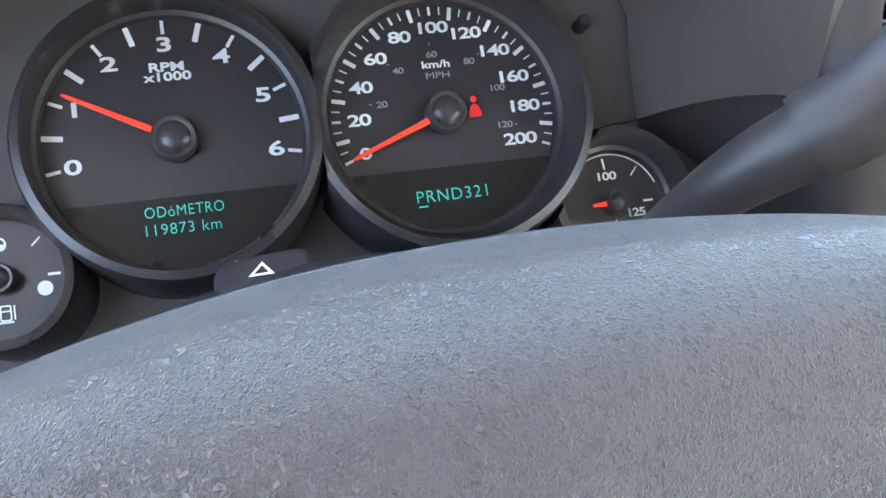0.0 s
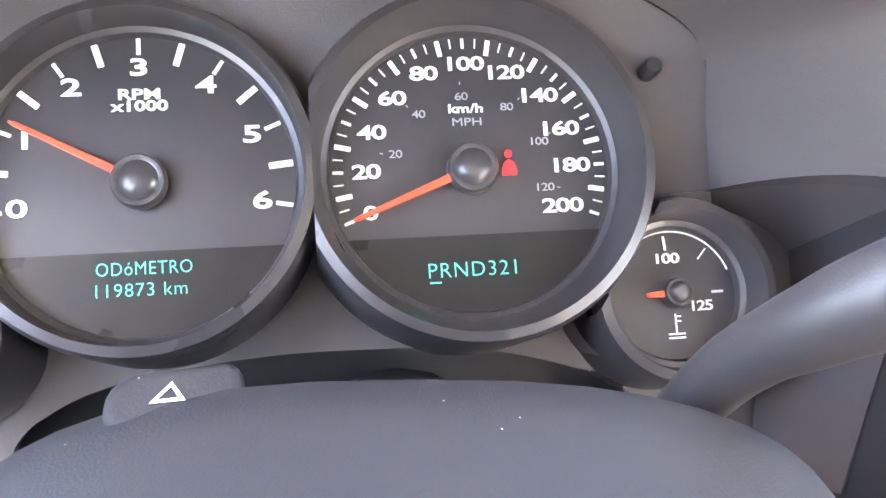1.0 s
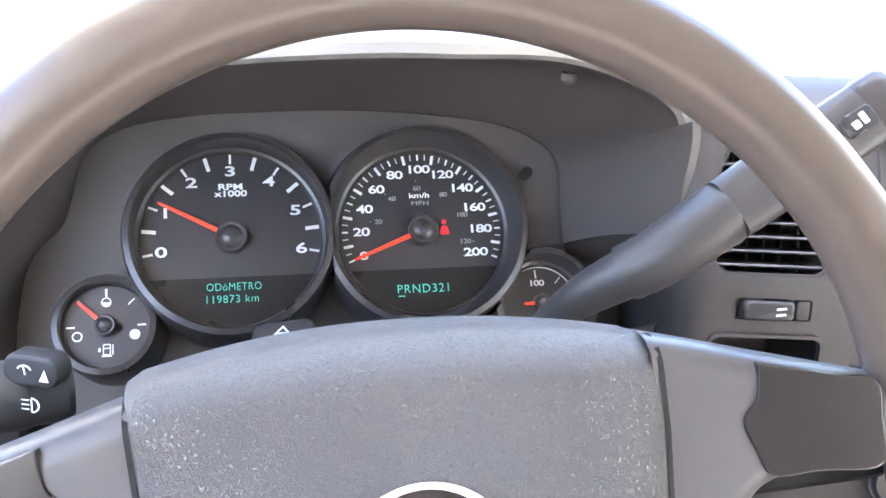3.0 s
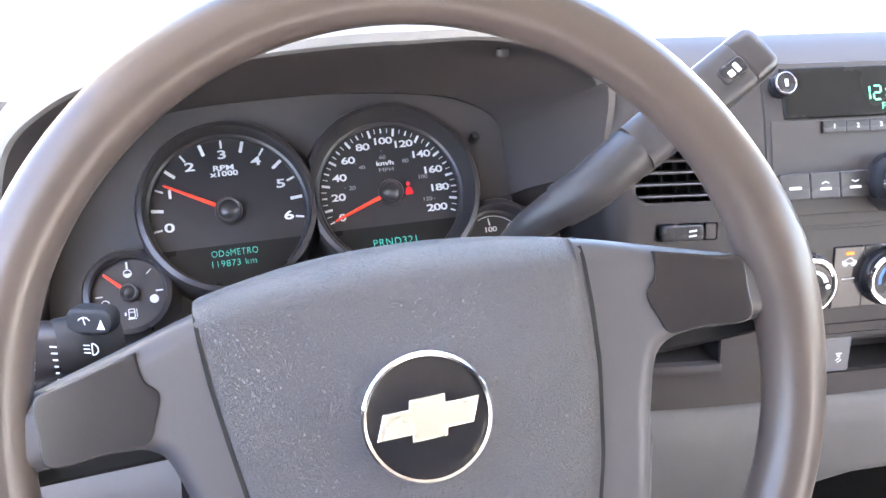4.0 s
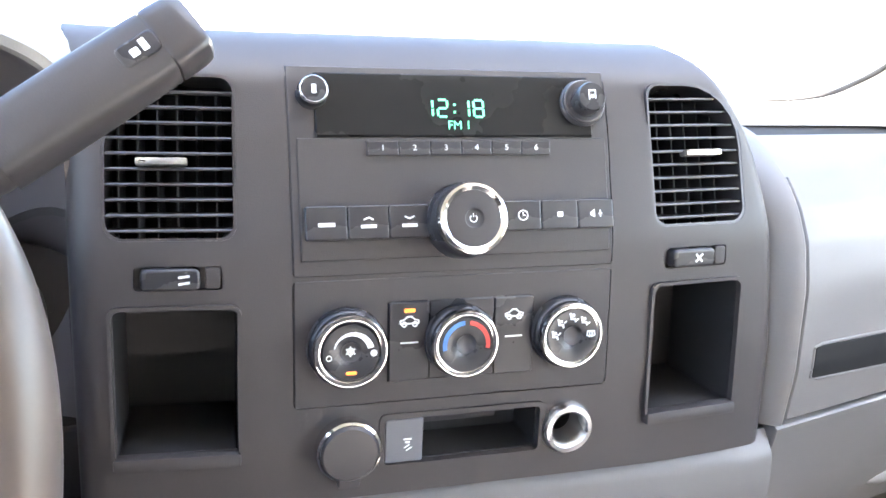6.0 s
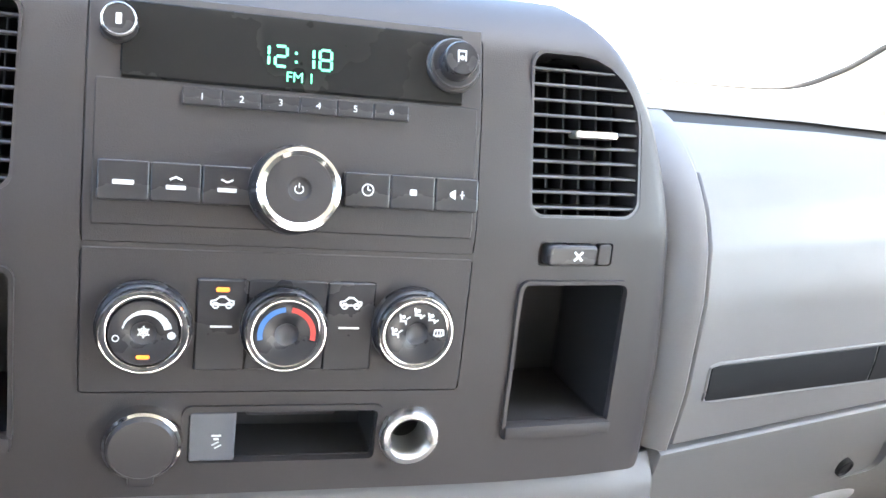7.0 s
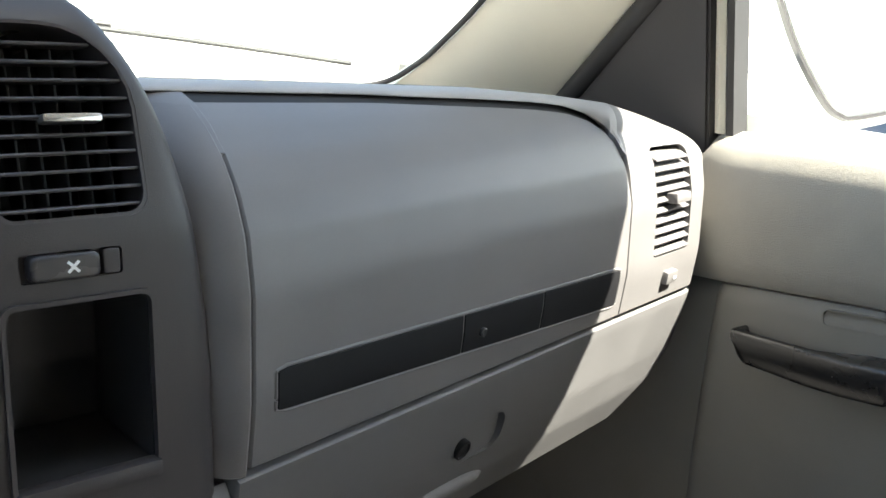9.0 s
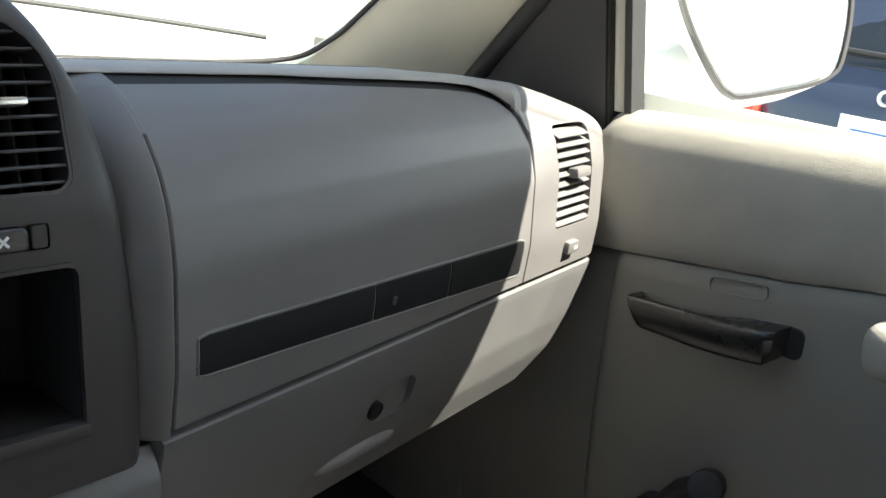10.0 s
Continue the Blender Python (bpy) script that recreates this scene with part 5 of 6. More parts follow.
for k in range(3):
    b = rpart("button", prism(rrect(0.0234, 0.0190, 0.0016, 4), -0.002, 0.0045, 0.0010, 3), BUTTON, -0.0790 + 0.0236 * k, 1.2925, 0.001)
    if k == 0:
        part("print", bar(0.0095, 0.0022), PRINT, b, m=pose(0, -0.001, 0.0047))
    else:
        part("print", join(bar(0.0090, 0.0020, 0, -0.0024), bar(0.0034, 0.0009, -0.0013, 0.0020, 24 if k == 1 else -24), bar(0.0034, 0.0009, 0.0013, 0.0020, -24 if k == 1 else 24)), PRINT, b, m=pose(0, 0, 0.0047))
for k in range(3):
    b = rpart("button", prism(rrect(0.0234, 0.0175, 0.0016, 4), -0.002, 0.0045, 0.0010, 3), BUTTON, 0.0370 + 0.0236 * k, 1.2940, 0.001)
    sym = (join(arc_band(0.0025, 0.0032, 0, 360), bar(0.0006, 0.0022, 0, 0.0009), bar(0.0016, 0.0006, 0.0007, 0)), bar(0.0036, 0.0030), join(prism([(-0.004, 0.0008), (-0.001, 0.0026), (-0.001, -0.0026), (-0.004, -0.0008)], 0, 0.0002), bar(0.0026, 0.0007, 0.0026, 0.0), bar(0.0007, 0.0042, 0.0026, 0)))[k]
    part("print", sym, PRINT, b, m=pose(0, 0, 0.0047))


def knob(parent, x, z, r, tall, ring=0.0, name="knob", label="", ringmat=None, dish=0.97):
    """A turning knob: skirt, bright ring and a dished cap."""
    base = on_stack(x, z, 0.001)
    inv_p = WORLD[parent.name].inverted()
    k = part(name, lathe([(r * 1.10, -0.003), (r * 1.09, tall * 0.40), (r * 1.05, tall * 0.55), (r * 1.01, tall * 0.60), (r * 0.985, tall * 0.90), (r * 0.88, tall * 0.97), (r * 0.81, tall * 0.97), (r * 0.80, tall * dish), (0, tall * dish)], 56), BUTTON, parent, label, m=inv_p @ base)
    if ring:
        part("ring", lathe([(r * 1.0, tall * 0.80), (r * 1.015, tall * 0.90), (r * 0.985, tall * 1.0), (r * (1 - ring * 0.5), tall * 1.03), (r * (1 - ring), tall * 0.98)], 64), ringmat or CHROME, k, "bright chrome ring")
    return k


main = knob(radio, 0.0, 1.2920, 0.0200, 0.024, 0.20, "volume_knob", "large knob with a chrome ring", dish=0.6)
part("cap", lathe([(0.0162, 0.0225), (0.0158, 0.0236), (0.0064, 0.0248), (0.0056, 0.0246), (0.0050, 0.0236), (0.0042, 0.0228), (0, 0.0220)], 56), CHARCOAL, main)
part("print", join(arc_band(0.0017, 0.0023, 130, 410), bar(0.0006, 0.0022, 0, 0.0018)), PRINT, main, m=pose(0, 0, 0.0228))
left_knob = knob(radio, -0.0835, 1.3595, 0.0080, 0.010, 0.12, "eject_knob", "small round button", SATIN)
part("print", bar(0.0026, 0.0052), PRINT, left_knob, m=pose(0, 0, 0.0100))
tune = knob(radio, 0.0805, 1.3560, 0.0132, 0.006, 0.10, "tune_knob", "two-step tuning knob", BEZEL)
part("inner_knob", lathe([(0.0094, 0.005), (0.0090, 0.015), (0.0082, 0.0162), (0, 0.0162)], 48), BUTTON, tune)
part("print", join(bar(0.0007, 0.0055, -0.0020, 0.0006), bar(0.0007, 0.0055, 0.0020, 0.0012), bar(0.0046, 0.0010, 0, 0.0035), prism(disc(0.0012, 12), 0, 0.0002)), PRINT, tune, m=pose(0, 0, 0.0164))

# ---- heating controls ----
climate = thing("climate_control", pose(0, 0.39, 1.22), "charcoal heating panel with three chrome-ringed knobs", "climate control")
ci = WORLD[climate.name].inverted()
part("face", stack_patch(-0.0965, 0.0965, 1.1885, 1.2610, 0.0005), CHARCOAL, climate, world=True)
for a, b, nm in ((-0.0425, -0.0195, "recirculation_button"), (-0.0180, 0.0205, "centre_plate"), (0.0220, 0.0455, "fresh_air_button")):
    part(nm, stack_patch(a, b, 1.2015, 1.2470, 0.0022 if nm != "centre_plate" else 0.0016, 0.003), BUTTON, climate, world=True)
part("indicator_lamp", prism(rrect(0.0066, 0.0022, 0.0008, 2), 0, 0.0006), AMBER, climate, "lit amber indicator", m=ci @ on_stack(-0.031, 1.2425, 0.0024))
for x in (-0.031, 0.0335):
    body = join(bar(0.0110, 0.0010, 0, -0.0014), bar(0.0010, 0.0022, -0.0054, -0.0006), bar(0.0010, 0.0022, 0.0054, -0.0006), bar(0.0030, 0.0009, -0.0042, 0.0007, 12), bar(0.0028, 0.0009, 0.0044, 0.0006, -10), bar(0.0030, 0.0009, -0.0022, 0.0018, 38), bar(0.0034, 0.0009, 0.0024, 0.0016, -38), bar(0.0034, 0.0010, 0.0001, 0.0027), moved(arc_band(0.0010, 0.0018, 0, 360), pose(-0.0032, -0.0018, 0)), moved(arc_band(0.0010, 0.0018, 0, 360), pose(0.0032, -0.0018, 0)))
    part("print", body, PRINT, climate, m=ci @ on_stack(x, 1.2362 + (0.0008 if x > 0 else 0), 0.0024))
    part("print", bar(0.0108, 0.0010), PRINT, climate, m=ci @ on_stack(x, 1.2235, 0.0024))
fan = knob(climate, -0.0675, 1.2235, 0.0210, 0.013, 0.18, "fan_knob", "fan speed knob with a chrome ring", dish=0.6)
temp_k = knob(climate, 0.0, 1.2235, 0.0200, 0.013, 0.18, "temperature_knob", "temperature knob with blue and red arcs", dish=0.6)
mode = knob(climate, 0.0670, 1.2245, 0.0200, 0.013, 0.18, "mode_knob", "airflow knob with a chrome ring", dish=0.6)
for k in (fan, temp_k, mode):
    part("cap", lathe([(0.0164, 0.0122), (0.0160, 0.0130), (0.0064, 0.0128), (0.0058, 0.0124)], 56), BUTTON, k)
    # Same plastic as the cap; the paler colour paints light caught in the bowl.
    part("dimple", lathe([(0.0060, 0.0126), (0.0052, 0.0108), (0.0036, 0.0096), (0, 0.0090)], 40), SPOKE, k, "finger dimple, coloured paler for the light its bowl catches")
bands = [arc_band(0.0095, 0.0102 + 0.0032 * i / 11, 165 - 14 * i, 165 - 14 * (i + 1), n=3) for i in range(11)]
part("print", join(*bands), PRINT, fan, m=pose(0, 0, 0.0132))
part("print", join(*[bar(0.0008, 0.0062, 0, 0, 60 * i) for i in range(3)], arc_band(0.0016, 0.0022, 0, 360)), PRINT, fan, m=pose(0, 0, 0.0110))
part("print", arc_band(0.0012, 0.0017, 0, 360), PRINT, fan, m=pose(-0.0125, -0.0025, 0.0132))
part("print", join(*[bar(0.0012, 0.0040, 0, 0, 45 * i) for i in range(4)]), PRINT, fan, m=pose(0.0128, -0.0010, 0.0132))
part("indicator_lamp", prism(rrect(0.0062, 0.0018, 0.0008, 2), 0, 0.0004), AMBER, fan, "lit amber indicator", m=pose(0, -0.0118, 0.0132))
part("print", arc_band(0.0118, 0.0144, 95, 192), BLUE, temp_k, "blue arc", m=pose(0, 0, 0.0132))
part("print", arc_band(0.0118, 0.0144, -12, 82), REDP, temp_k, "red arc", m=pose(0, 0, 0.0132))
for a in (174, 134, 92, 52):
    figure = join(prism(disc(0.0010, 12), 0, 0.0002), bar(0.0011, 0.0036, -0.0016, -0.0002, 14), bar(0.0034, 0.0011, -0.0002, -0.0022), bar(0.0010, 0.0024, 0.0014, -0.0030, 10), bar(0.0024, 0.0007, 0.0026, -0.0006 if a > 100 else -0.0028, 35))
    part("print", figure, PRINT, mode, m=pose(0.0116 * math.cos(radians(a)), 0.0116 * math.sin(radians(a)) + 0.0010, 0.0132))
part("print", join(bar(0.0050, 0.0008, 0, 0.0018), bar(0.0042, 0.0008, 0, -0.0012), bar(0.0007, 0.0030, -0.0024, 0.0003, -8), bar(0.0007, 0.0030, 0.0024, 0.0003, 8), bar(0.0006, 0.0034, -0.0008, -0.0004), bar(0.0006, 0.0034, 0.0008, -0.0004)), PRINT, mode, m=pose(0.0116, 0.0006, 0.0132))

# ---- vents, switches, pockets ----
def air_vent(sgn, label):
    v = thing("air_vent", on_stack(sgn * 0.1605, 1.3275), label, "air vent", "centre air vents")
    o = VENT[sgn]
    inner = [(x * 0.955, y * 0.965) for x, y in o]
    part("frame", ring_plate([(x * 0.998, y * 0.998) for x, y in o], inner, -0.030, -0.001), BEZEL, v)
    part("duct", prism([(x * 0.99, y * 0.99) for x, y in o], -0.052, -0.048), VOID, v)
    for i in range(10):
        y = -0.0385 + 0.0083 * i
        x0, x1 = -0.0330, 0.0330
        if y > 0.005:
            cut_in = 0.040 - math.sqrt(max(0, 0.040 ** 2 - (y - 0.005) ** 2))
            if sgn > 0:
                x1 -= cut_in
            else:
                x0 += cut_in
        part("slat", moved(box(x1 - x0, 0.0017, 0.0150, 0.0006, 1), pose((x0 + x1) / 2, y, -0.010, 8)), BEZEL, v)
    for i in range(6):
        part("vane", moved(box(0.0014, 0.080, 0.012, 0.0004, 1), pose(-0.027 + 0.0105 * i, -0.003, -0.026, 0, 12 * sgn)), BLACK, v)
    part("tab", moved(box(0.0270, 0.0042, 0.0090, 0.0018, 2), pose(0.004 * sgn, 0.0008 if sgn > 0 else -0.0025, -0.002)), SATIN, v, "silver vent tab")
    return v


air_vent(-1, "black louvred air vent beside the gear lever")
air_vent(1, "black louvred air vent with a silver tab")


def rocker(sgn, label, sym):
    sw = thing("rocker_switch", on_stack(sgn * 0.158, 1.2655), label, "switch", "dashboard switches")
    part("rocker", moved(prism(rrect(0.031, 0.0118, 0.0032, 3), -0.004, 0.0042, 0.0018, 3), pose(-0.004, 0, 0)), BUTTON, sw)
    part("blank", moved(prism(rrect(0.008, 0.0118, 0.0016, 3), -0.004, 0.0005, 0.0008), pose(0.0178, 0, 0)), CHARCOAL, sw)
    part("print", sym, PRINT, sw, m=pose(-0.001 if sgn > 0 else 0.003, 0, 0.0044))


rocker(1, "small black rocker switch with a white cross mark", join(bar(0.0070, 0.0014, 0, 0, 45), bar(0.0070, 0.0014, 0, 0, -45)))
rocker(-1, "small black rocker switch with white wave marks", join(bar(0.0060, 0.0014, 0, 0.0018, 8), bar(0.0060, 0.0014, 0, -0.0018, 8)))
for sgn in (-1, 1):
    pm = WORLD[stack.name].inverted() @ on_stack(sgn * 0.1608, 1.2060)
    # The black lining is added to stand in for shade deep in the pocket.
    pk = part("storage_pocket", join(prism(rrect(0.0660, 0.0865, 0.005, 4), -0.0745, -0.0715), ring_plate(rrect(0.0667, 0.0872, 0.005, 4), rrect(0.0647, 0.0852, 0.004, 4), -0.0730, -0.0035), moved(box(0.0625, 0.004, 0.066, 0.001), pose(0, -0.0405, -0.038, 4))), BLACK, stack, "open storage pocket lined black for the shade inside", m=pm)
    part("lip", moved(box(0.0685, 0.0085, 0.010, 0.0025), pose(0, -0.0440, -0.001)), CHARCOAL, pk)
    part("rim", ring_plate(rrect(0.0700, 0.0905, 0.006, 4), rrect(0.0657, 0.0862, 0.005, 4), -0.004, 0.0012), CHARCOAL, pk)

# ---- power sockets and the small tray ----
tray = thing("card_slot", on_stack(0.005, 1.162), "dark open slot beside a small grey switch", "slot")
part("rim", ring_plate(rrect(0.105, 0.036, 0.005, 4), rrect(0.0985, 0.0295, 0.003, 4), -0.004, 0.0015), CHARCOAL, tray)
# Black lining in place of the shade inside the slot.
part("lining", join(prism(rrect(0.0995, 0.0305, 0.003, 3), -0.041, -0.038), ring_plate(rrect(0.0992, 0.0302, 0.003, 3), rrect(0.0968, 0.0280, 0.002, 3), -0.038, -0.004)), BLACK, tray)
part("back", moved(box(0.050, 0.020, 0.006, 0.002), pose(0.008, 0.004, -0.035)), SPOKE, tray, "lighter plate at the back of the slot")
part("traction_switch", moved(prism(rrect(0.0235, 0.0285, 0.0015, 3), -0.02, 0.0005, 0.001), pose(-0.0370, 0, 0)), SWITCH_GREY, tray, "pale blue grey push switch")
part("print", join(bar(0.0050, 0.0012, 0, 0.0030), bar(0.0028, 0.0014, 0, 0.0010), bar(0.0040, 0.0009, -0.0004, -0.0016, 30), bar(0.0040, 0.0009, 0.0010, -0.0034, 30)), PRINT, tray, m=pose(-0.0350, -0.002, 0.0008))
cap1 = thing("socket_cover", on_stack(-0.0665, 1.1618), "closed grey power socket cover with a chrome edge", "socket cover")
part("lid", join(lathe([(0.0172, 0.0), (0.0172, 0.010), (0.0158, 0.0118), (0, 0.0122)], 40), moved(box(0.013, 0.008, 0.006, 0.002), pose(0, -0.0185, 0.007))), BEZEL, cap1)
part("ring", lathe([(0.0188, -0.002), (0.0196, 0.005), (0.0190, 0.0085), (0.0176, 0.0095), (0.0166, 0.008)], 40), CHROME, cap1, "chrome ring")
sock = thing("power_socket", on_stack(0.0730, 1.1612), "open chrome-ringed power socket", "power socket")
part("ring", lathe([(0.0092, -0.014), (0.0098, 0.001), (0.0108, 0.0050), (0.0125, 0.0066), (0.0152, 0.0062), (0.0166, 0.0040), (0.0170, -0.001)], 48), SATIN, sock, "satin chrome ring")
part("barrel", lathe([(0.0122, 0.0), (0.0115, -0.040), (0, -0.040)], 40), BEZEL, sock)

# ---- details of the passenger's side ----
def on_dash(x, z, off=0.0):
    lean = math.degrees(math.atan2(dash_y(x, z + 0.01) - dash_y(x, z - 0.01), 0.02))
    return face(x, dash_y(x, z), z, lean, math.degrees(math.atan(0.24))) @ pose(0, 0, off)


def strip(x0, x1, z0, z1):
    def fn(x, v):
        z = z0(x) + (z1(x) - z0(x)) * v
        return (x, dash_y(x, z) - 0.0008, z)
    return patch(fn, span(x0, x1, 20), span(0, 1, 4), 0.004, 0.0010)


zb = lambda x: 1.1735 - 0.018 * (x - 0.265) / 0.36
zt = lambda x: 1.1965 - 0.010 * (x - 0.265) / 0.36
trim_strip = thing("trim_strip", on_dash(0.44, 1.18), "dark plastic trim strip with a latch button on the lid", "trim strip")
corners = [(0.2605, zb), (0.6262, zb), (0.6262, zt), (0.2605, zt)]
frame_line = []
for (xa, fa), (xb, fb) in zip(corners, corners[1:] + corners[:1]):
    for q in span(0.02, 0.98, 16):
        x = xa + (xb - xa) * q
        z = (fa(x) + (fb(x) - fa(x)) * q) + (-0.0016 if fa is zb and fb is zb else 0.0016 if fa is zt and fb is zt else 0.0)
        frame_line.append(Vector((x, dash_y(x, z) + 0.0004, z)))
part("surround", tube(frame_line + frame_line[:1], 0.0013, 8), TITANIUM, trim_strip, "raised vinyl edge round the strip", world=True)
part("left_strip", strip(0.2625, 0.4170, zb, zt), STRIP, trim_strip, world=True)
part("latch", strip(0.4195, 0.5110, zb, zt), STRIP, trim_strip, world=True)
part("right_strip", strip(0.5135, 0.6240, zb, zt), STRIP, trim_strip, world=True)
part("latch_button", lathe([(0.0035, -0.001), (0.0035, 0.0012), (0.0026, 0.0018), (0, 0.0012)], 20), BLACK, trim_strip, m=WORLD[trim_strip.name].inverted() @ on_dash(0.4385, 1.1765, 0.0012))
part("lock", lathe([(0.0082, -0.006), (0.0082, 0.0004), (0.0070, 0.0010), (0.0062, -0.0006), (0, -0.0008)], 32), STRIP, glove, "round black lock", m=WORLD[glove.name].inverted() @ on_dash(0.4465, 1.077, 0.0008))
part("key_slot", bar(0.0016, 0.0085), VOID, glove, m=WORLD[glove.name].inverted() @ on_dash(0.4465, 1.077, 0.0002) @ pose(0, 0, 0, 0, 0, -40))
gi = WORLD[glove.name].inverted()
cut(glove_body, [moved(prism(rrect(0.062, 0.034, 0.012, 5), -0.0035, 0.02), gi @ on_dash(0.464, 1.0800) @ pose(0, 0, 0, -6, 4))])
lip = [(0.438 + 0.052 * q, 1.038 + 0.0035 * (1 - q * q)) for q in span(-1, 1, 20)]
part("pull_lip", tube([Vector((x, dash_y(x, z) + 0.004, z)) for x, z in lip], [0.0095 * (1 - abs(q) ** 4) + 0.0012 for q in span(-1, 1, 20)], 16, 0.75), LOWER, glove, "rounded finger pull", world=True)

SIDE_VENT = rrect(0.070, 0.098, (0.016, 0.006, 0.006, 0.008), 5)
sv_m = on_dash(0.7165, 1.2355)
cut(end_cap, [moved(prism(SIDE_VENT, -0.06, 0.05), WORLD[dash.name].inverted() @ sv_m)])
side = thing("air_vent", sv_m, "grey louvred side air vent in the dashboard end", "air vent")
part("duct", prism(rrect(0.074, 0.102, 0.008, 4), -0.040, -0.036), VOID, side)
for i in range(10):
    y = -0.0430 + 0.0093 * i
    part("slat", moved(box(0.069 - (0.006 if i > 8 else 0), 0.0020, 0.0150, 0.0006, 1), pose(-0.002 if i > 8 else 0, y, -0.0085, 30)), TITANIUM, side)
part("tab", moved(box(0.030, 0.010, 0.012, 0.003), pose(0.006, 0.002, 0.001)), TITANIUM, side, "grey vent tab")
dial_k = thing("thumb_wheel", on_dash(0.7185, 1.1640), "small grey thumb wheel under the side vent", "thumb wheel")
part("wheel", moved(box(0.022, 0.013, 0.010, 0.003), pose(0, 0, 0.001)), TITANIUM, dial_k)
part("print", bar(0.006, 0.003), PRINT, dial_k, m=pose(0.003, 0, 0.0062))

# ---- door fittings ----
rows = []
for f in span(0, 1, 30):
    rear = min(1.0, max(0.0, (f - 0.50) / 0.28))
    rear = rear * rear * (3 - 2 * rear)
    end = math.sqrt(max(0.0, 1 - max(0.0, (f - 0.95) / 0.05) ** 2))
    zt = 1.1130 + 0.0185 * f + 0.0030 * max(0.0, f - 0.7) / 0.3
    thick = (0.030 + 0.004 * min(1.0, f / 0.5)) * (0.60 + 0.40 * min(1.0, f / 0.05)) * (0.82 + 0.18 * end)
    out = (0.032 + 0.010 * f) * (0.86 + 0.14 * end)
    web = 0.0095 + (out - 0.0095) * max(rear, max(0.0, 1 - f / 0.10) ** 2)
    y, lean = 0.468 - 0.164 * f, 0.008 * (1 - f)
    ring = [(web, -0.7 * thick), (web, -0.006), (web * 0.96, -0.0014), (web * 0.85, 0.0), (0.0062, 0.0), (0.0040, -0.0008), (0.0018, -0.0026), (0.0004, -0.0056), (0.0, -0.010), (0.0010, -0.55 * thick), (0.0034, -0.9 * thick), (0.0060, -thick), (web * 0.9, -thick)]
    rows.append([(0.814 - out + u, y - lean * (-v / thick), zt + v) for u, v in ring])
handle = part("door_handle", loft(rows, True, True), HANDLE, door, "nearly black plastic pull handle", world=True, smooth=40)
part("escutcheon", moved(prism(rrect(0.024, 0.030, 0.008, 4), -0.004, 0.003, 0.001), WORLD[door.name].inverted() @ pose(0.813, 0.302, 1.118) @ pose(0, 0, 0, 90, 0, -90)), BLACK, handle, "black backing plate")
part("lock_plate", moved(ring_plate(rrect(0.062, 0.016, 0.006, 4), rrect(0.0595, 0.0135, 0.005, 4), -0.003, 0.0003), WORLD[door.name].inverted() @ pose(0.812, 0.365, 1.1500, -9) @ pose(0, 0, 0, 90, 0, -90)), DOORLOW, door, "flush outline of a blanked opening")
crank = part("window_crank", tube([(0.800, 0.408, 0.880), (0.792, 0.368, 0.938), (0.782, 0.330, 0.966)], [0.011, 0.011, 0.012], 14), BLACK, door, "black window winder", world=True)
part("boss", moved(lathe([(0.022, 0.0), (0.021, 0.014), (0.014, 0.020), (0, 0.021)], 28), WORLD[door.name].inverted() @ pose(0.820, 0.408, 0.880) @ pose(0, 0, 0, 0, -90)), BLACK, crank)
part("knob", moved(tube(curve_points([(0.790, 0.338, 0.960), (0.776, 0.332, 0.966), (0.762, 0.327, 0.971), (0.752, 0.324, 0.975), (0.748, 0.322, 0.977)], 12), [0.014 + 0.003 * math.sin(math.pi * i / 12) - 0.006 * max(0, i - 10) for i in range(13)], 18), WORLD[door.name].inverted()), BLACK, crank)
part("armrest", moved(box(0.050, 0.40, 0.050, 0.022, 5), pose(0.790, 0.030, 1.176, -8)), DOORTRIM, door, "grey vinyl armrest", world=True)

# ---- outside the cab ----
mirror = thing("door_mirror", pose(1.05, 0.60, 1.30), "white door mirror with bright sky in its glass", "door mirror")
mm = face(1.055, 0.535, 1.395, 18, -40)
mo_raw = [(-0.108, 0.03), (-0.104, 0.10), (-0.09, 0.118), (0.085, 0.118), (0.102, 0.10), (0.108, 0.02), (0.102, -0.040), (0.090, -0.062), (0.060, -0.078), (-0.010, -0.098), (-0.030, -0.098), (-0.050, -0.082), (-0.085, -0.025)]
mo = [(p.x, p.y) for p in curve_points([(x, y, 0) for x, y in mo_raw + mo_raw[:1]], 78)][:-1]
part("housing", prism(mo, -0.09, 0.004, 0.012, 3), WHITEPAINT, mirror, world=False, m=WORLD[mirror.name].inverted() @ mm)
part("rim", ring_plate(mo, [(x * 0.965, y * 0.965 + 0.0005) for x, y in mo], -0.004, 0.0075), BEZEL, mirror, "dark edge round the glass", m=WORLD[mirror.name].inverted() @ mm)
part("glass", prism([(x * 0.93, y * 0.92) for x, y in mo], 0.0035, 0.0052), MIRROR, mirror, "bright mirror glass", m=WORLD[mirror.name].inverted() @ mm)
part("arm", tube([(0.90, 0.64, 1.30), (1.0, 0.62, 1.315), (1.06, 0.615, 1.34)], [0.035, 0.03, 0.03], 16), WHITEPAINT, mirror, world=True)
wiper = thing("windscreen_wiper", pose(0.4, 1.1, 1.27), "black wiper blade at the foot of the windscreen", "wiper")
part("blade", tube(curve_points([(0.27, 1.050, 1.332), (0.39, 1.045, 1.325), (0.55, 1.030, 1.312), (0.68, 1.010, 1.300)], 20), 0.0032, 8), RUBBER, wiper, world=True)
part("arm", tube([(0.30, 1.062, 1.335), (0.39, 1.049, 1.331)], 0.004, 8), BLACK, wiper, world=True)

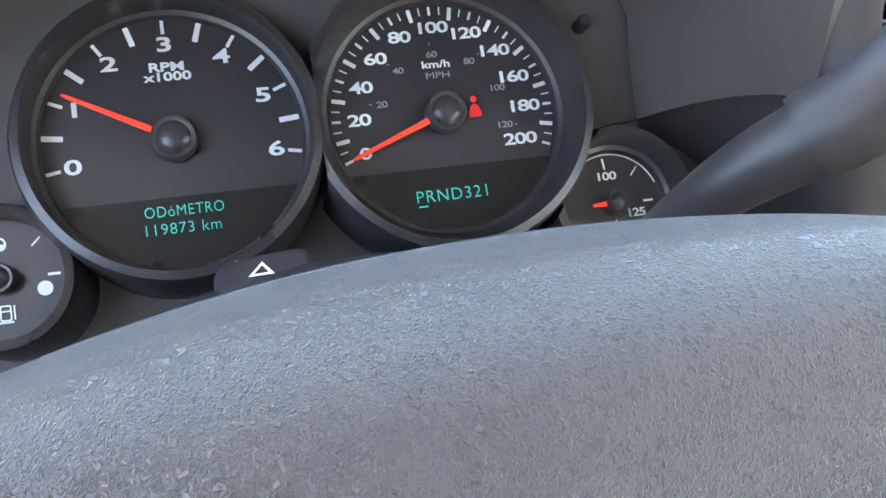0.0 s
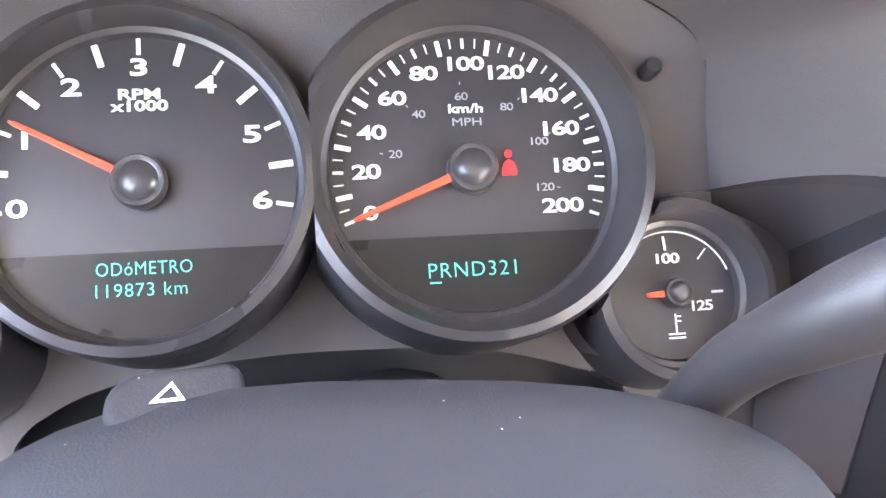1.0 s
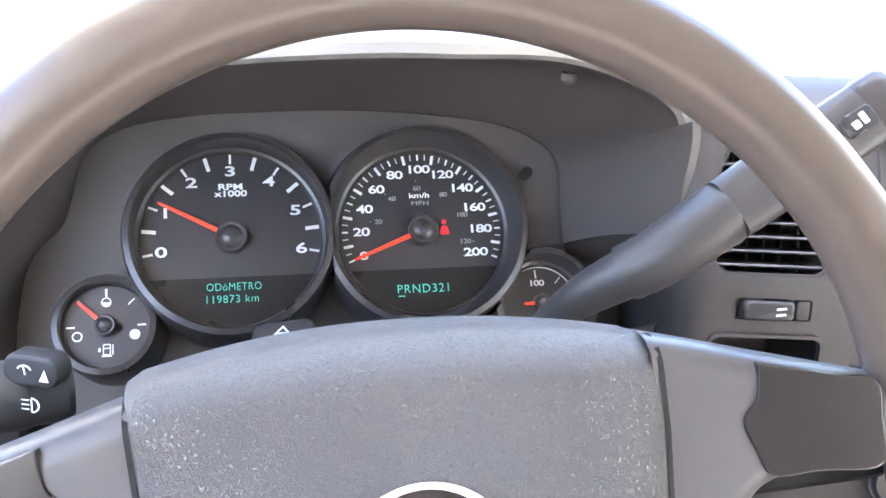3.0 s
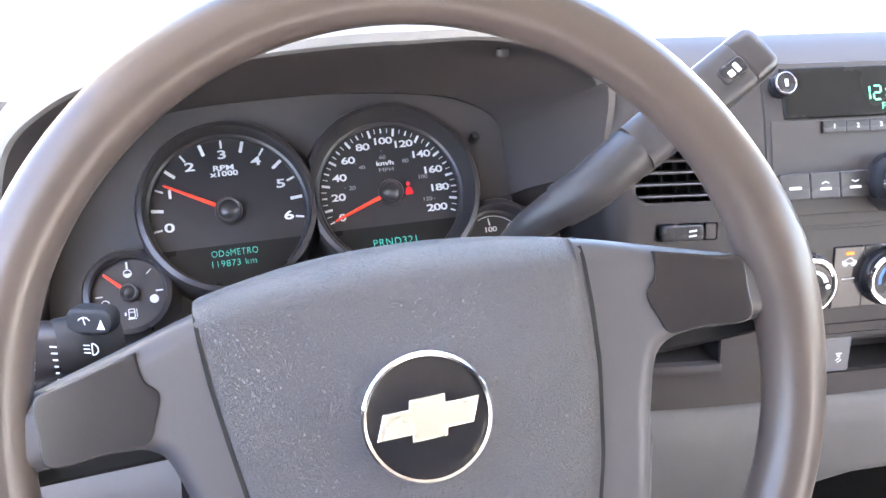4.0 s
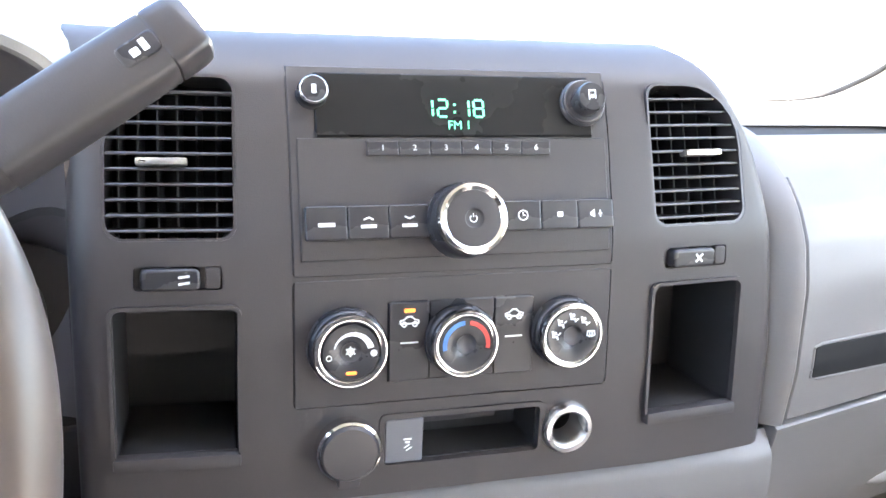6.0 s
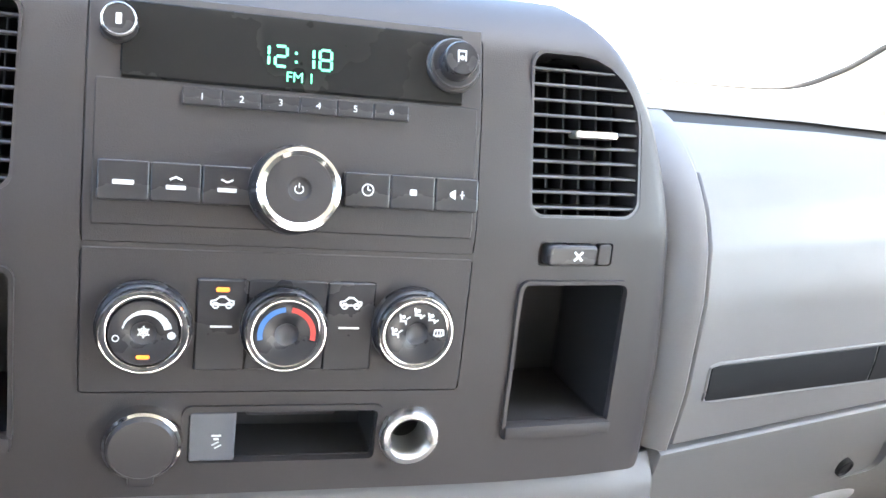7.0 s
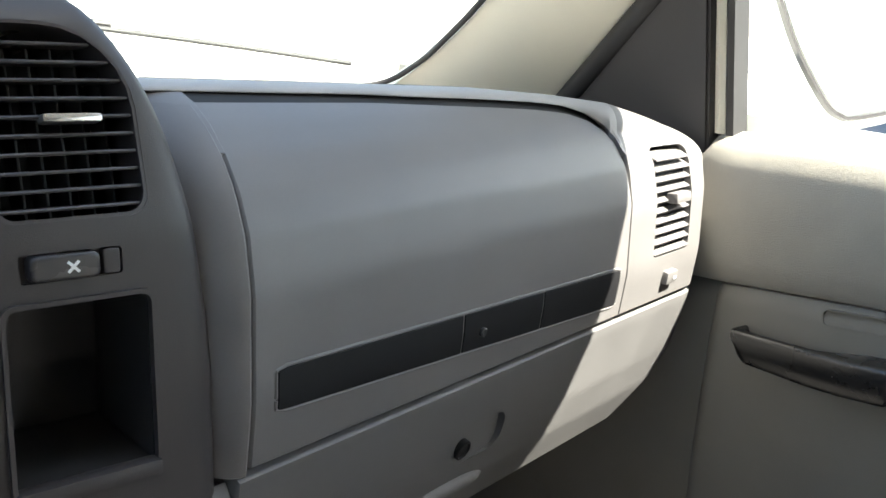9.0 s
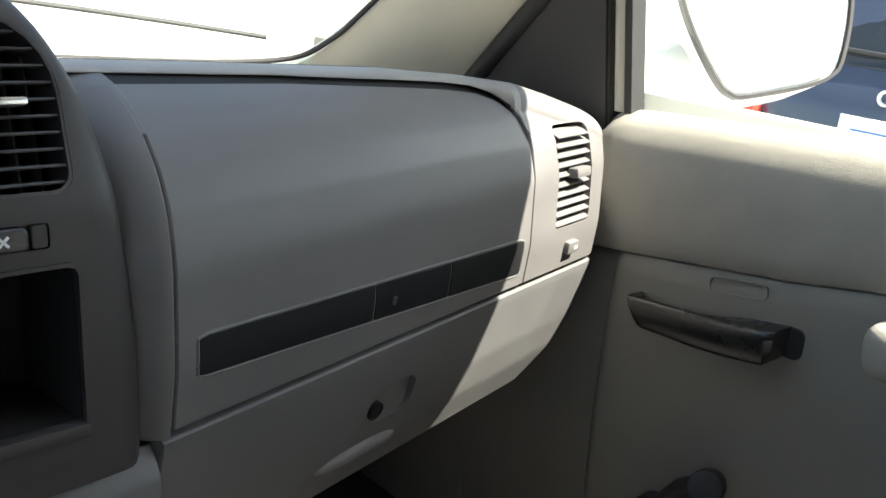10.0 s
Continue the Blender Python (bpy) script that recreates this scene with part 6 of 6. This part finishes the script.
CARM = pose(4.15, 1.64, 0, 0, 0, -90)
car = thing("parked_car", CARM, "dark blue parked car seen from behind", "car")


def car_part(name, bm, mat, label=""):
    return part(name, bm, mat, car, label)


prof = [(0.02, 0.40), (0.0, 0.60), (0.02, 0.98), (0.05, 1.08), (0.10, 1.16), (0.30, 1.58), (0.48, 1.68), (1.0, 1.72), (2.5, 1.68), (3.15, 1.15), (4.25, 1.0), (4.4, 0.45)]
brows = []
for sx in span(-1, 1, 16):
    brows.append([(0.84 * sx * (1 - 0.20 * max(0, z - 0.95)), y + 0.10 * sx ** 4 * (1 if y < 1 else -1), z) for y, z in prof])
car_part("body", loft(brows), DARKPAINT)
car_part("rear_window", patch(lambda u, v: (0.58 * u, 0.105 + 0.185 * v + 0.02 * u * u, 1.19 + 0.36 * v), span(-1, 1, 10), span(0, 1, 4), 0.004), DARKGLASS)
car_part("rear_wiper", tube([(0.05, 0.10, 1.20), (0.02, 0.118, 1.245), (-0.32, 0.118, 1.255)], 0.010, 8), RUBBER)
for sgn in (-1, 1):
    tl = car_part("tail_lamp", moved(box(0.15, 0.14, 0.18, 0.025, 3), pose(sgn * 0.650, 0.045, 0.870)), TAILRED, "red tail lamp")
    part("lens", moved(box(0.12, 0.02, 0.06, 0.008), pose(sgn * 0.645, -0.028, 0.850)), CLEARLAMP, tl)
    for y in (0.85, 3.45):
        car_part("wheel", moved(lathe([(0.20, -0.09), (0.31, -0.09), (0.33, -0.07), (0.33, 0.07), (0.31, 0.09), (0.20, 0.09), (0, 0.07)], 28), pose(sgn * 0.76, y, 0.33, 0, 90)), TYRE)
pl = car_part("number_plate", moved(box(0.34, 0.014, 0.16, 0.004), pose(0.0, 0.004, 0.90)), PLATEWHITE, "white plate with unreadable marks")
part("print", moved(box(0.22, 0.004, 0.05, 0), pose(0.0, -0.004, 0.90)), BLUE, pl)
car_part("badge", moved(lathe([(0.022, 0), (0.032, 0.004), (0.036, 0.010), (0.026, 0.010)], 28), pose(0.0, 0.026, 1.075, 90)), SATIN, "round silver badge")
car_part("bumper", moved(box(1.62, 0.20, 0.24, 0.06, 4), pose(0, 0.05, 0.56)), DARKPAINT)
single("yard_wall", box(40, 0.3, 3.2, 0.01), STUCCO, "pale stucco yard wall", "wall", pose(10, 14, 1.6), kind="structure")
